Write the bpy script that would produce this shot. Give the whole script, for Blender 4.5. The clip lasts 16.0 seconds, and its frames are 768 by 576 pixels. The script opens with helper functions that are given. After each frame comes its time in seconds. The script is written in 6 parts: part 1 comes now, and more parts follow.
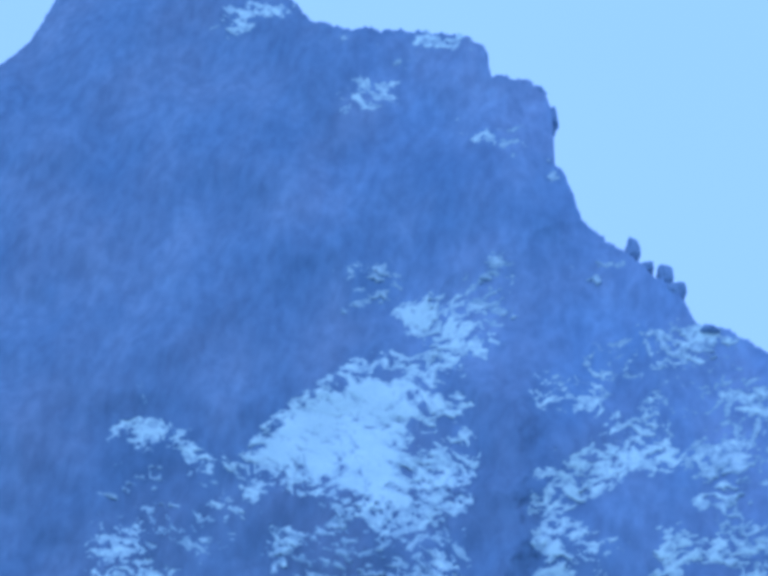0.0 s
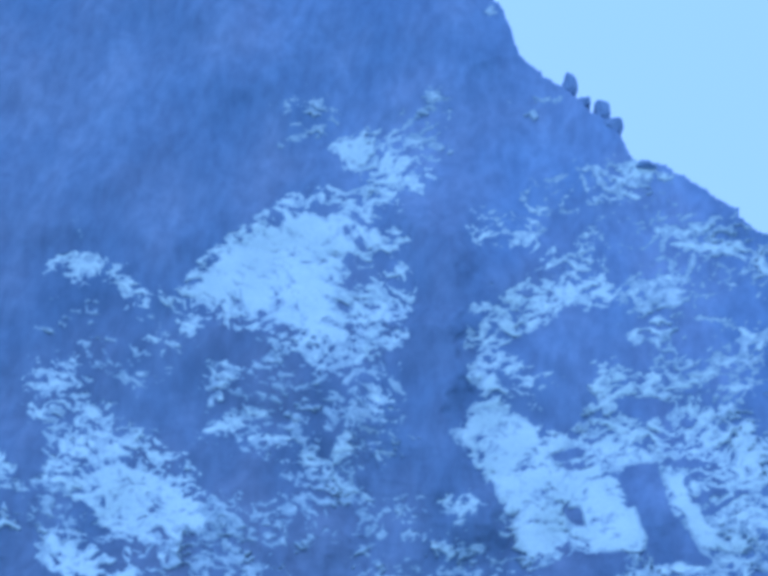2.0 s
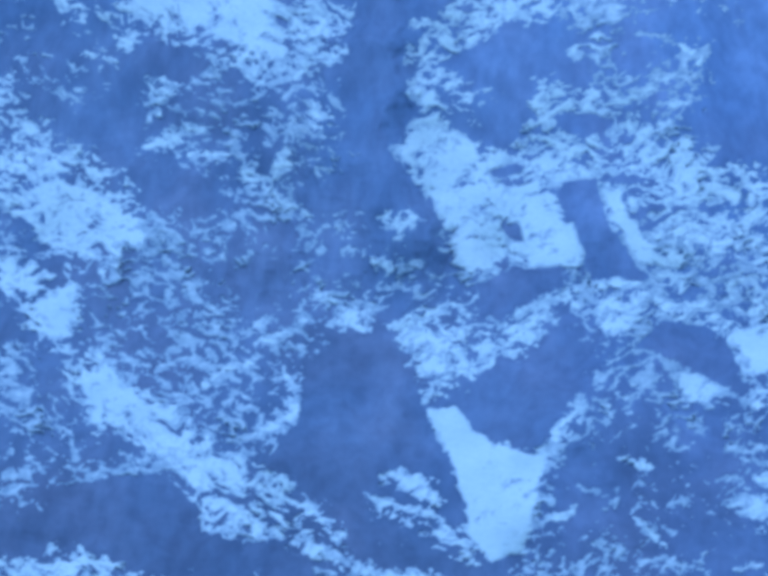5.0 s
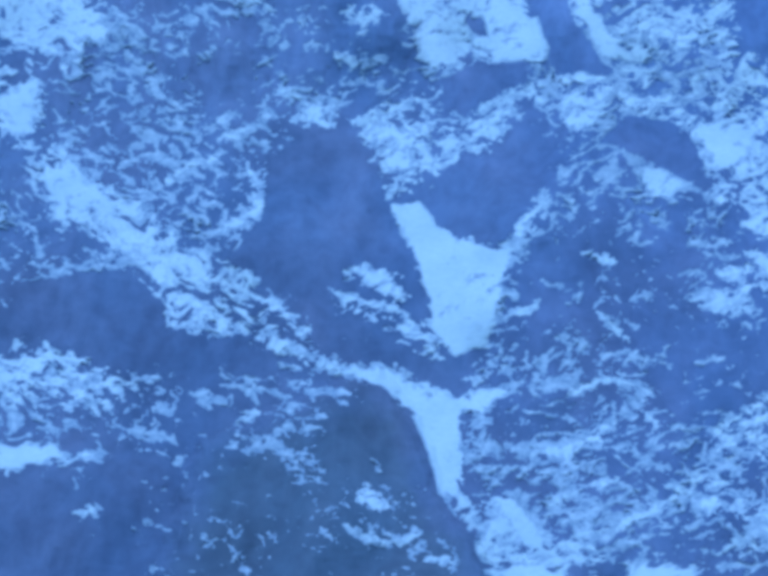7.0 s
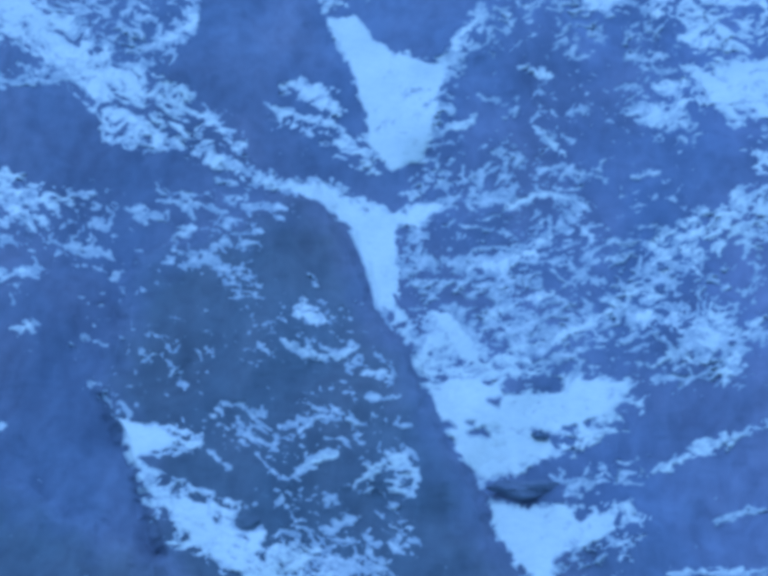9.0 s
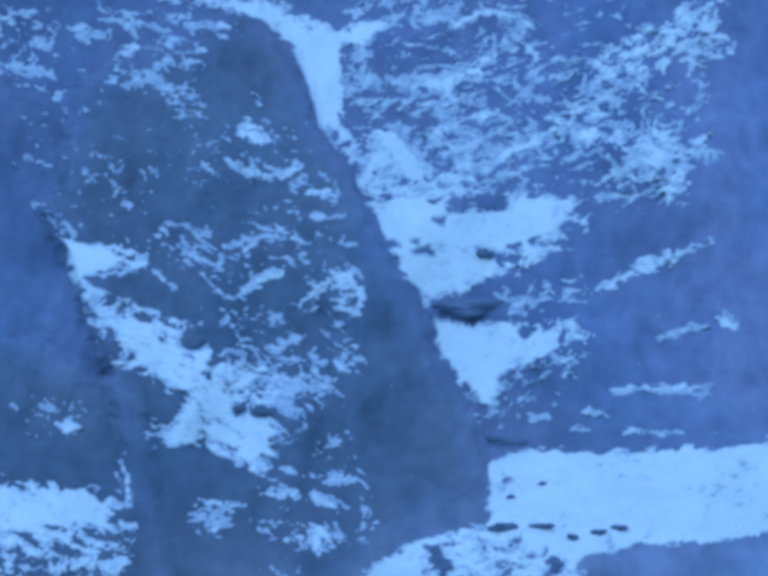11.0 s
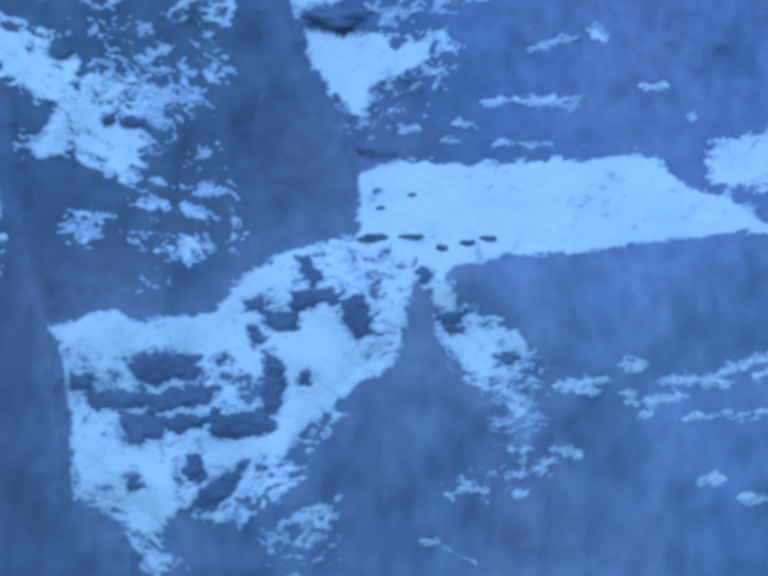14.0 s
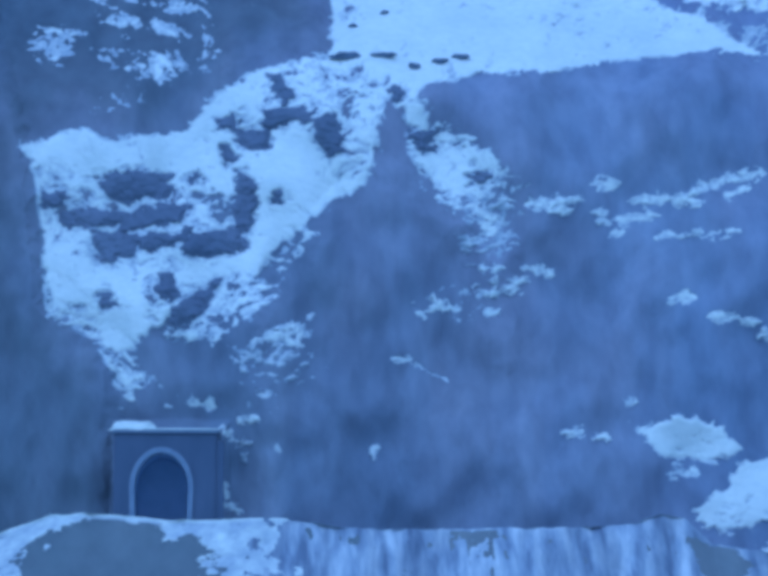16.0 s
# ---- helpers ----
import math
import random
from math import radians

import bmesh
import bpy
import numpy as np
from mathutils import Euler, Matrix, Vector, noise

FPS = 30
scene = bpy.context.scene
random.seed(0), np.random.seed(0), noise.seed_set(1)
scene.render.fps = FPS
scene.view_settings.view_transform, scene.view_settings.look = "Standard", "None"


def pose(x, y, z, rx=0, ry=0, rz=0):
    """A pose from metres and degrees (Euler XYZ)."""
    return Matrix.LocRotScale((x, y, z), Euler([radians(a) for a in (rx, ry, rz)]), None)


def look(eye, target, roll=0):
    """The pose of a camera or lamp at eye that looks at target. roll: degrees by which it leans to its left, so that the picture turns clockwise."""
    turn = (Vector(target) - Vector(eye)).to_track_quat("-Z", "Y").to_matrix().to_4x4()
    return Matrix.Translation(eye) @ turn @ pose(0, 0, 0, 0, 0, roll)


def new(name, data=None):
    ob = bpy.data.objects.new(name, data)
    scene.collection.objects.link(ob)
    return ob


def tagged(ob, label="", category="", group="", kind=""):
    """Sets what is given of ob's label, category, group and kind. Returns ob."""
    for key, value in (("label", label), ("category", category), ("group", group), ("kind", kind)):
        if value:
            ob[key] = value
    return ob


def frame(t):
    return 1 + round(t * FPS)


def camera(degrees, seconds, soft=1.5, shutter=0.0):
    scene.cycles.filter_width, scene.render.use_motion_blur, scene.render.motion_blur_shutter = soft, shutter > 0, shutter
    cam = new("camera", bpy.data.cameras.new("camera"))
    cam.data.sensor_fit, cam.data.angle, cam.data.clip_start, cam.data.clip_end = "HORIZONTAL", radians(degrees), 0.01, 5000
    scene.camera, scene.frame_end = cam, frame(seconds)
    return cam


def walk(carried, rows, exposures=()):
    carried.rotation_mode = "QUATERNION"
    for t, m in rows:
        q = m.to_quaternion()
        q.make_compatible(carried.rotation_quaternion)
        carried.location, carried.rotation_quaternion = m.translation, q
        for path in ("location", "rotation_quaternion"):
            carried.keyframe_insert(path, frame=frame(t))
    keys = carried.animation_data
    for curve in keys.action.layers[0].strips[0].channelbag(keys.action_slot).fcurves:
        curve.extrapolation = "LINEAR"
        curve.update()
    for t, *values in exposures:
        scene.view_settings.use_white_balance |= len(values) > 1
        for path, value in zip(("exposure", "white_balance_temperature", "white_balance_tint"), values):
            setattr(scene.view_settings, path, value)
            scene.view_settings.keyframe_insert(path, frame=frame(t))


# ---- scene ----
# The camera stands on the valley floor and tilts down the mountain, from the skyline to the tunnel.
cam = camera(18.0, 16.0, soft=4.6)
EYE = 1.7
ROWS = [
    (0.0, 133.401, -4.608, 5.555),
    (0.5, 132.589, -4.411, 5.455),
    (1.0, 131.652, -4.341, 5.266),
    (1.5, 130.668, -4.031, 4.965),
    (2.0, 129.589, -3.724, 4.336),
    (2.5, 128.565, -3.464, 4.019),
    (3.0, 127.432, -3.299, 3.783),
    (5.5, 121.791, -2.732, 3.051),
    (6.0, 120.573, -2.588, 2.892),
    (6.5, 119.343, -2.446, 2.76),
    (7.0, 118.158, -2.303, 2.534),
    (7.5, 117.009, -2.204, 2.194),
    (8.0, 115.902, -2.031, 1.855),
    (10.5, 110.695, -0.862, 0.425),
    (11.0, 109.576, -0.806, 0.126),
    (11.5, 108.491, -0.745, -0.265),
    (12.0, 107.347, -0.54, -0.681),
    (12.5, 106.308, -0.411, -1.115),
    (13.0, 105.069, -0.239, -1.726),
    (13.5, 103.967, -0.123, -2.327),
    (14.0, 102.782, -0.042, -2.837),
    (14.5, 101.728, 0.051, -3.148),
    (15.0, 100.57, 0.077, -3.414),
    (15.5, 99.534, 0.122, -3.514),
    (16.0, 98.5, -0.0, -3.5),
]
walk(cam, [(t, pose(0, 0, EYE, rx, ry, rz)) for t, rx, ry, rz in ROWS],
     exposures=[(0.0, -0.5, 3600, 12), (3.0, -0.44, 3610, 12), (6.0, -0.45, 3580, 12), (8.0, -0.52, 3545, 12), (11.0, -0.58, 3600, 12), (16.0, -0.52, 3615, 12)])

# ---- light: an overcast winter sky ----
world = bpy.data.worlds.new("winter_sky")
scene.world = world
world.use_nodes = True
wt = world.node_tree
sky = wt.nodes.new("ShaderNodeTexSky")
sky.sky_type = "NISHITA"
sky.sun_disc = False
sky.sun_elevation, sky.sun_rotation = radians(48), radians(200)
sky.air_density, sky.dust_density, sky.ozone_density = 1.0, 6.0, 1.0
cloud_co = wt.nodes.new("ShaderNodeTexCoord")
cloud = wt.nodes.new("ShaderNodeTexNoise")       # an even cloud deck, hardly marbled
cloud.inputs["Scale"].default_value, cloud.inputs["Detail"].default_value = 2.2, 3
wt.links.new(cloud_co.outputs["Generated"], cloud.inputs["Vector"])
deck = wt.nodes.new("ShaderNodeValToRGB")
deck.color_ramp.elements[0].color = (7.5, 7.4, 7.2, 1)
deck.color_ramp.elements[1].color = (8.5, 8.3, 7.9, 1)
wt.links.new(cloud.outputs["Fac"], deck.inputs["Fac"])
veil = wt.nodes.new("ShaderNodeMix")
veil.data_type = "RGBA"
veil.inputs[0].default_value = 0.9
wt.links.new(sky.outputs["Color"], veil.inputs[6])
wt.links.new(deck.outputs["Color"], veil.inputs[7])
wt.links.new(veil.outputs[2], wt.nodes["Background"].inputs["Color"])
wt.nodes["Background"].inputs["Strength"].default_value = 0.12
sun = new("sun", bpy.data.lights.new("sun", "SUN"))
sun.data.energy, sun.data.angle, sun.data.color = 0.6, radians(40), (1.0, 0.97, 0.93)
sun.matrix_world = look((0, 0, 0), (0.25, 0.62, -0.74))


# ---- materials ----
def material(name, rough):
    m = bpy.data.materials.new(name)
    m.use_nodes = True
    m.node_tree.nodes["Principled BSDF"].inputs["Roughness"].default_value = rough
    return m, m.node_tree, m.node_tree.nodes["Principled BSDF"]


def grain(nt, scale, detail=4.0, stretch=(1, 1, 1), rough=0.55):
    co = nt.nodes.new("ShaderNodeTexCoord")
    mp = nt.nodes.new("ShaderNodeMapping")
    mp.inputs["Scale"].default_value = stretch
    n = nt.nodes.new("ShaderNodeTexNoise")
    n.inputs["Scale"].default_value = scale
    n.inputs["Detail"].default_value = detail
    n.inputs["Roughness"].default_value = rough
    nt.links.new(co.outputs["Object"], mp.inputs["Vector"])
    nt.links.new(mp.outputs["Vector"], n.inputs["Vector"])
    return n.outputs["Fac"]


def ramp(nt, fac, stops):
    r = nt.nodes.new("ShaderNodeValToRGB")
    while len(r.color_ramp.elements) < len(stops):
        r.color_ramp.elements.new(0.5)
    for e, (p, c) in zip(r.color_ramp.elements, stops):
        e.position, e.color = p, (*c, 1)
    nt.links.new(fac, r.inputs["Fac"])
    return r.outputs["Color"]


def mixed(nt, a, b, fac, how="MIX"):
    n = nt.nodes.new("ShaderNodeMix")
    n.data_type, n.blend_type = "RGBA", how
    if isinstance(fac, float):
        n.inputs[0].default_value = fac
    else:
        nt.links.new(fac, n.inputs[0])
    nt.links.new(a, n.inputs[6])
    nt.links.new(b, n.inputs[7])
    return n.outputs[2]


def relief(nt, bsdf, fac, strength, distance):
    b = nt.nodes.new("ShaderNodeBump")
    b.inputs["Strength"].default_value, b.inputs["Distance"].default_value = strength, distance
    nt.links.new(fac, b.inputs["Height"])
    nt.links.new(b.outputs["Normal"], bsdf.inputs["Normal"])


def rock_material(name, dark, mid, light, size=0.13):
    m, nt, bsdf = material(name, 0.9)
    streak = ramp(nt, grain(nt, size, 5, (1, 0.6, 0.22)), [(0.3, dark), (0.5, mid), (0.72, light)])
    patch = ramp(nt, grain(nt, 0.028, 4), [(0.38, dark), (0.6, light)])
    c = mixed(nt, streak, patch, 0.5)
    speck = ramp(nt, grain(nt, 0.5, 6, (1, 1, 0.4)), [(0.35, (0.8, 0.8, 0.82)), (0.65, (1.1, 1.09, 1.07))])
    c = mixed(nt, c, speck, 0.6, "MULTIPLY")
    nt.links.new(c, bsdf.inputs["Base Color"])
    relief(nt, bsdf, grain(nt, 0.4, 6, (1, 1, 0.6)), 0.35, 0.5)
    return m


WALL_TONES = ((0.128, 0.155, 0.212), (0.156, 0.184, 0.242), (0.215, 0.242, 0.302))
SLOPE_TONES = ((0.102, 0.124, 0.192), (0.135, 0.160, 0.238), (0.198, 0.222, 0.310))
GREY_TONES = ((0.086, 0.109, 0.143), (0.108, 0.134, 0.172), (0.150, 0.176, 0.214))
# distance haze is put into the colour here: paler and bluer rock
HAZY_SUMMIT_TONES = ((0.157, 0.199, 0.308), (0.188, 0.231, 0.346), (0.250, 0.292, 0.408))


def mountain_rock():
    """Rock tones blend with height, paled towards the summit for haze; greyer on ribs."""
    m, nt, bsdf = material("mountain_rock", 0.9)
    streak, patch = grain(nt, 0.1, 5, (1, 0.6, 0.25)), grain(nt, 0.028, 4)
    tones = []
    for dark, mid, light in (WALL_TONES, SLOPE_TONES, HAZY_SUMMIT_TONES, GREY_TONES):
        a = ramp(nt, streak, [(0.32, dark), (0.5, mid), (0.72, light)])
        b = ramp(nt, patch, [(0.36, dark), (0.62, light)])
        tones.append(mixed(nt, a, b, 0.32))
    wash = ramp(nt, grain(nt, 0.14, 3, (1, 0.6, 0.1)), [(0.52, (1, 1, 1)), (0.7, (1.34, 1.29, 1.2))])   # pale stains run down the wall
    tones[0] = mixed(nt, tones[0], wash, 0.8, "MULTIPLY")
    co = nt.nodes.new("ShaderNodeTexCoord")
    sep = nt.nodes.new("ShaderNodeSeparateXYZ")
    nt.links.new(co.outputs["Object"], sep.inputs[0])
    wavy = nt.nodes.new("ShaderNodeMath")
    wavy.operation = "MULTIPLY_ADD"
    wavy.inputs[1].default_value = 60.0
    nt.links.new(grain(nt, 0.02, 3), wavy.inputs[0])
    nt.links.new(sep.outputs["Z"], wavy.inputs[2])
    c = tones[0]
    # height blends in the haze-pale tones painted for the summit
    for upper_tone, low, high in ((tones[1], 70, 110), (tones[2], 170, 330)):
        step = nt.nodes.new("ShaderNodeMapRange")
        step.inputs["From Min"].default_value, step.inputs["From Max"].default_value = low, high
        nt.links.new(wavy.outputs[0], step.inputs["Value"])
        c = mixed(nt, c, upper_tone, step.outputs[0])
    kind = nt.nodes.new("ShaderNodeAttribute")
    kind.attribute_name = "grey_mix"
    c = mixed(nt, c, tones[3], kind.outputs["Fac"])
    kind = nt.nodes.new("ShaderNodeAttribute")
    kind.attribute_name = "pale_mix"
    pale_gain = nt.nodes.new("ShaderNodeRGB")
    pale_gain.outputs[0].default_value = (1.28, 1.27, 1.33, 1)
    c = mixed(nt, c, pale_gain.outputs[0], kind.outputs["Fac"], "MULTIPLY")
    speck = ramp(nt, grain(nt, 0.5, 6, (1, 1, 0.4)), [(0.35, (0.8, 0.8, 0.82)), (0.65, (1.1, 1.09, 1.07))])
    hue = ramp(nt, grain(nt, 0.06, 5, (1, 0.7, 0.5)), [(0.36, (0.9, 1.0, 1.06)), (0.5, (1, 1, 1)), (0.64, (1.16, 1.03, 0.95))])
    c = mixed(nt, mixed(nt, c, speck, 0.9, "MULTIPLY"), hue, 0.4, "MULTIPLY")
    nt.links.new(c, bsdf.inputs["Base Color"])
    relief(nt, bsdf, grain(nt, 0.4, 6, (1, 1, 0.6)), 0.35, 0.5)
    return m


ROCK = mountain_rock()
CREST_ROCK = rock_material("crest_rock", (0.19, 0.235, 0.35), (0.215, 0.262, 0.38), (0.245, 0.29, 0.41))
STONE = rock_material("dark_stone", (0.09, 0.115, 0.17), (0.11, 0.14, 0.2), (0.14, 0.175, 0.24))
CRAG = rock_material("outcrop_rock", (0.098, 0.120, 0.175), (0.126, 0.152, 0.212), (0.18, 0.205, 0.27))
EARTH = rock_material("frozen_earth", (0.1, 0.13, 0.15), (0.135, 0.165, 0.185), (0.19, 0.215, 0.23))


def shallow(nt, snow_color, rock_color, most):
    """Where the snow is shallow, the rock shows through it."""
    at = nt.nodes.new("ShaderNodeAttribute")
    at.attribute_name = "shallow"
    k = nt.nodes.new("ShaderNodeMath")
    k.operation = "MULTIPLY"
    k.inputs[1].default_value = most
    nt.links.new(at.outputs["Fac"], k.inputs[0])
    under = nt.nodes.new("ShaderNodeRGB")
    under.outputs[0].default_value = (*rock_color, 1)
    return mixed(nt, snow_color, under.outputs[0], k.outputs[0])


SNOW, nt, bsdf = material("snow", 0.75)
tone = ramp(nt, grain(nt, 0.12, 5), [(0.3, (0.58, 0.645, 0.60)), (0.65, (0.705, 0.76, 0.695))])
fine = ramp(nt, grain(nt, 1.1, 5, (1, 1, 2)), [(0.35, (0.87, 0.89, 0.91)), (0.6, (1, 1, 1))])
nt.links.new(shallow(nt, mixed(nt, tone, fine, 0.7, "MULTIPLY"), (0.30, 0.35, 0.42), 0.9), bsdf.inputs["Base Color"])
relief(nt, bsdf, grain(nt, 0.8, 5), 0.3, 0.3)

THIN, nt, bsdf = material("thin_snow", 0.8)       # blown snow with grains of rock in it
tone = ramp(nt, grain(nt, 0.45, 6, (1, 1, 1.6), 0.65), [(0.3, (0.32, 0.37, 0.41)), (0.5, (0.47, 0.525, 0.54)), (0.66, (0.61, 0.66, 0.645))])
nt.links.new(shallow(nt, tone, (0.24, 0.29, 0.36), 0.85), bsdf.inputs["Base Color"])
FROST, nt, bsdf = material("frosted_bank", 0.8)
tone = ramp(nt, grain(nt, 1.0, 5, (1, 0.3, 0.13)), [(0.34, (0.17, 0.205, 0.28)), (0.5, (0.31, 0.36, 0.43)), (0.68, (0.50, 0.55, 0.58))])
wide = ramp(nt, grain(nt, 0.26, 3, (1, 0.3, 0.2)), [(0.38, (0.46, 0.48, 0.54)), (0.58, (1, 1, 1))])
nt.links.new(mixed(nt, tone, wide, 0.8, "MULTIPLY"), bsdf.inputs["Base Color"])
relief(nt, bsdf, grain(nt, 1.0, 5, (1, 0.3, 0.15)), 0.5, 0.3)
CONCRETE, nt, bsdf = material("weathered_concrete", 0.85)
tone = ramp(nt, grain(nt, 0.5, 6, (1, 1, 0.35)), [(0.3, (0.065, 0.085, 0.135)), (0.7, (0.09, 0.112, 0.17))])
nt.links.new(tone, bsdf.inputs["Base Color"])
RINGSTONE, nt, bsdf = material("pale_arch_stone", 0.8)
tone = ramp(nt, grain(nt, 1.5, 5), [(0.3, (0.145, 0.18, 0.25)), (0.7, (0.2, 0.245, 0.32))])
nt.links.new(tone, bsdf.inputs["Base Color"])
# haze inside the bore is painted into this pale blue lining colour
HAZY_LINING, nt, bsdf = material("hazed_lining", 0.95)
tone = ramp(nt, grain(nt, 0.8, 4), [(0.3, (0.37, 0.45, 0.62)), (0.7, (0.45, 0.53, 0.7))])
nt.links.new(tone, bsdf.inputs["Base Color"])

# ---- the mountain's shape ----
# Profile: height and distance of the face, from the river bank to the summit.
PROFILE_Z = (-60, 0, 8, 51, 64, 190, 350, 460, 540)
PROFILE_Y = (200, 204.5, 206, 211, 226, 293, 327, 350, 367)
dense = np.linspace(-60, 540, 4801)
dense_y = np.interp(dense, PROFILE_Z, PROFILE_Y)
dense_y = np.convolve(np.pad(dense_y, 100, mode="reflect", reflect_type="odd"), np.hanning(203)[1:-1] / np.hanning(203).sum(), mode="valid")
CAMERA_AT = np.array((0.0, 0.0, EYE))   # the camera's place; relief is pushed from the face along its view rays
SPAN = 4950.0                        # fineness of the chart of the face, steps a radian


def face(z):
    return np.interp(z, dense, dense_y)


def lattice(ix, iy, seed):
    h = (ix * 374761393 + iy * 668265263 + seed * 974711) & 0xFFFFFFFF
    h = ((h ^ (h >> 13)) * 1274126177) & 0xFFFFFFFF
    return ((h ^ (h >> 16)) & 0xFFFF) / 65535.0


def value_noise(u, v, seed):
    """Gradient noise, about -1 to 1."""
    iu, iv = np.floor(u).astype(np.int64), np.floor(v).astype(np.int64)
    fu, fv = u - iu, v - iv

    def corner(a, b):
        turn = lattice(iu + a, iv + b, seed) * 2 * math.pi
        return np.cos(turn) * (fu - a) + np.sin(turn) * (fv - b)

    su, sv = fu ** 3 * (fu * (fu * 6 - 15) + 10), fv ** 3 * (fv * (fv * 6 - 15) + 10)
    low = corner(0, 0) * (1 - su) + corner(1, 0) * su
    high = corner(0, 1) * (1 - su) + corner(1, 1) * su
    return (low * (1 - sv) + high * sv) * 1.5


def fractal(u, v, seed, octaves=4, fall=0.55):
    total, amp, norm = 0.0, 1.0, 0.0
    u, v = u * 0.93 - v * 0.37, v * 0.93 + u * 0.37
    for k in range(octaves):
        total = total + amp * value_noise(u, v, seed + k)
        norm += amp * 0.7
        amp *= fall
        u, v = u * 1.9 - v * 0.5 + 17.3, v * 1.9 + u * 0.5 + 5.1
    return total / norm


def chart(x, z):
    """Place on the face, as seen from the camera, in steps: along and up."""
    y = face(z)
    h = np.hypot(y, z - EYE)
    return x / h * SPAN, np.arctan2(z - EYE, y) * SPAN


def inside(points, u, v):
    """Depth inside an outline (negative outside), in steps."""
    p = np.array(points, float)
    pu, pv = chart(p[:, 0], p[:, 1])
    near = np.full(u.shape, 1e9)
    odd = np.zeros(u.shape, bool)
    for k in range(len(p)):
        au, av, bu, bv = pu[k - 1], pv[k - 1], pu[k], pv[k]
        du, dv = bu - au, bv - av
        s = np.clip(((u - au) * du + (v - av) * dv) / (du * du + dv * dv + 1e-9), 0, 1)
        near = np.minimum(near, np.hypot(u - au - s * du, v - av - s * dv))
        cross = (av > v) != (bv > v)
        odd ^= cross & (u < au + (v - av) / (dv if abs(dv) > 1e-9 else 1e-9) * du)
    return np.where(odd, near, -near)


def window(points, margin):
    p = np.array(points, float)
    pu, pv = chart(p[:, 0], p[:, 1])
    return (GU > pu.min() - margin) & (GU < pu.max() + margin) & (GV > pv.min() - margin) & (GV < pv.max() + margin)


# Grid of the face: columns fan out with the distance, close together where the face is seen.
LEFT_LOW, LEFT_HIGH, RIGHT_LOW, RIGHT_HIGH = -0.123, -0.508, 0.282, 0.084
rows_e = np.concatenate([np.radians(np.linspace(-6, 0.4, 12)[:-1]), np.radians(np.linspace(0.4, 53.5, 1320))])
mid_c = np.linspace(0, 1, 720)
cols_c = np.concatenate([-np.linspace(1, 0.02, 24) ** 1.6 * 1.5, mid_c, 1 + np.linspace(0.02, 1, 24) ** 1.6 * 1.5])
slant = np.tan(rows_e)[:, None] / math.tan(radians(50))
ratio = (LEFT_LOW + (LEFT_HIGH - LEFT_LOW) * slant) * (1 - cols_c)[None] + (RIGHT_LOW + (RIGHT_HIGH - RIGHT_LOW) * slant) * cols_c[None]
row_z = np.interp(np.tan(rows_e), (dense - EYE) / face(dense), dense)
GZ = np.repeat(row_z[:, None], len(cols_c), 1)
GY = face(GZ)
GX = ratio * GY
GU, GV = chart(GX, GZ)
ROWN, COLN = GX.shape
FAR = np.hypot(GY, GZ) / 206.0       # how much larger a step is than beside the tunnel

# Skyline, as (along, height) on the face.
CREST = [(-174.7, 334.5), (-157.3, 363.8), (-147.8, 389.7), (-143.5, 399.2), (-141.4, 422.7), (-130.3, 438.9), (-102.0, 427.8), (-86.8, 415.4), (-81.2, 405.8), (-74.4, 402.7), (-58.1, 400.4), (-46.2, 397.4), (-42.5, 391.7), (-40.6, 381.0), (-32.2, 378.1), (-29.2, 372.1), (-27.3, 366.2), (-26.1, 346.8), (-24.0, 342.8), (-19.9, 325.9), (-12.4, 315.7), (-5.6, 307.1), (-2.1, 303.4), (0.9, 293.7), (6.0, 291.4), (12.5, 285.4), (15.2, 281.4), (19.0, 278.8), (15.5, 280.7), (21.8, 272.6), (28.9, 269.6), (57.3, 238.7), (101.3, 196.8)]
cx, cz = np.array(CREST, float).T
cu, cv = cx / face(cz), np.arctan2(cz - EYE, face(cz)) * SPAN
crest_v = np.interp(ratio, cu, cv)
crest_v = crest_v + 8 * fractal(GU / 30, GU * 0 + 3.3, 11, 4, 0.65) + 5 * np.abs(value_noise(GU / 12, GU * 0, 12))

# Relief in metres beside the tunnel, growing with distance.
H = 3.2 * fractal(GU / 320, GV / 380, 1, 3)
ledgy = np.clip((GZ - 48) / 20, 0.1, 1) * np.clip((250 - GZ) / 50, 0.25, 1)      # the lower wall is smoother than the slope above
fine_relief = (0.25 + 0.3 * ledgy) * fractal(GU / 75, GV / 115, 2, 2) + (0.05 + 0.06 * ledgy) * fractal(GU / 22, GV / 40, 3, 3) + 0.17 * ledgy * np.maximum(0, fractal(GU / 70, GV / 20, 4, 3))


GREY_MIX = np.zeros(GU.shape)        # how far the rock takes the darker, greyer tones
PALE_MIX = np.clip((cols_c[None] - 0.42) / 0.58 + 0.35 * fractal(GU / 260, GV / 200, 23, 4), 0, 1)      # the rock grows paler towards the right-hand columns of the face
RIB = np.full(GU.shape, -1)          # which rib a place belongs to
ribs = []


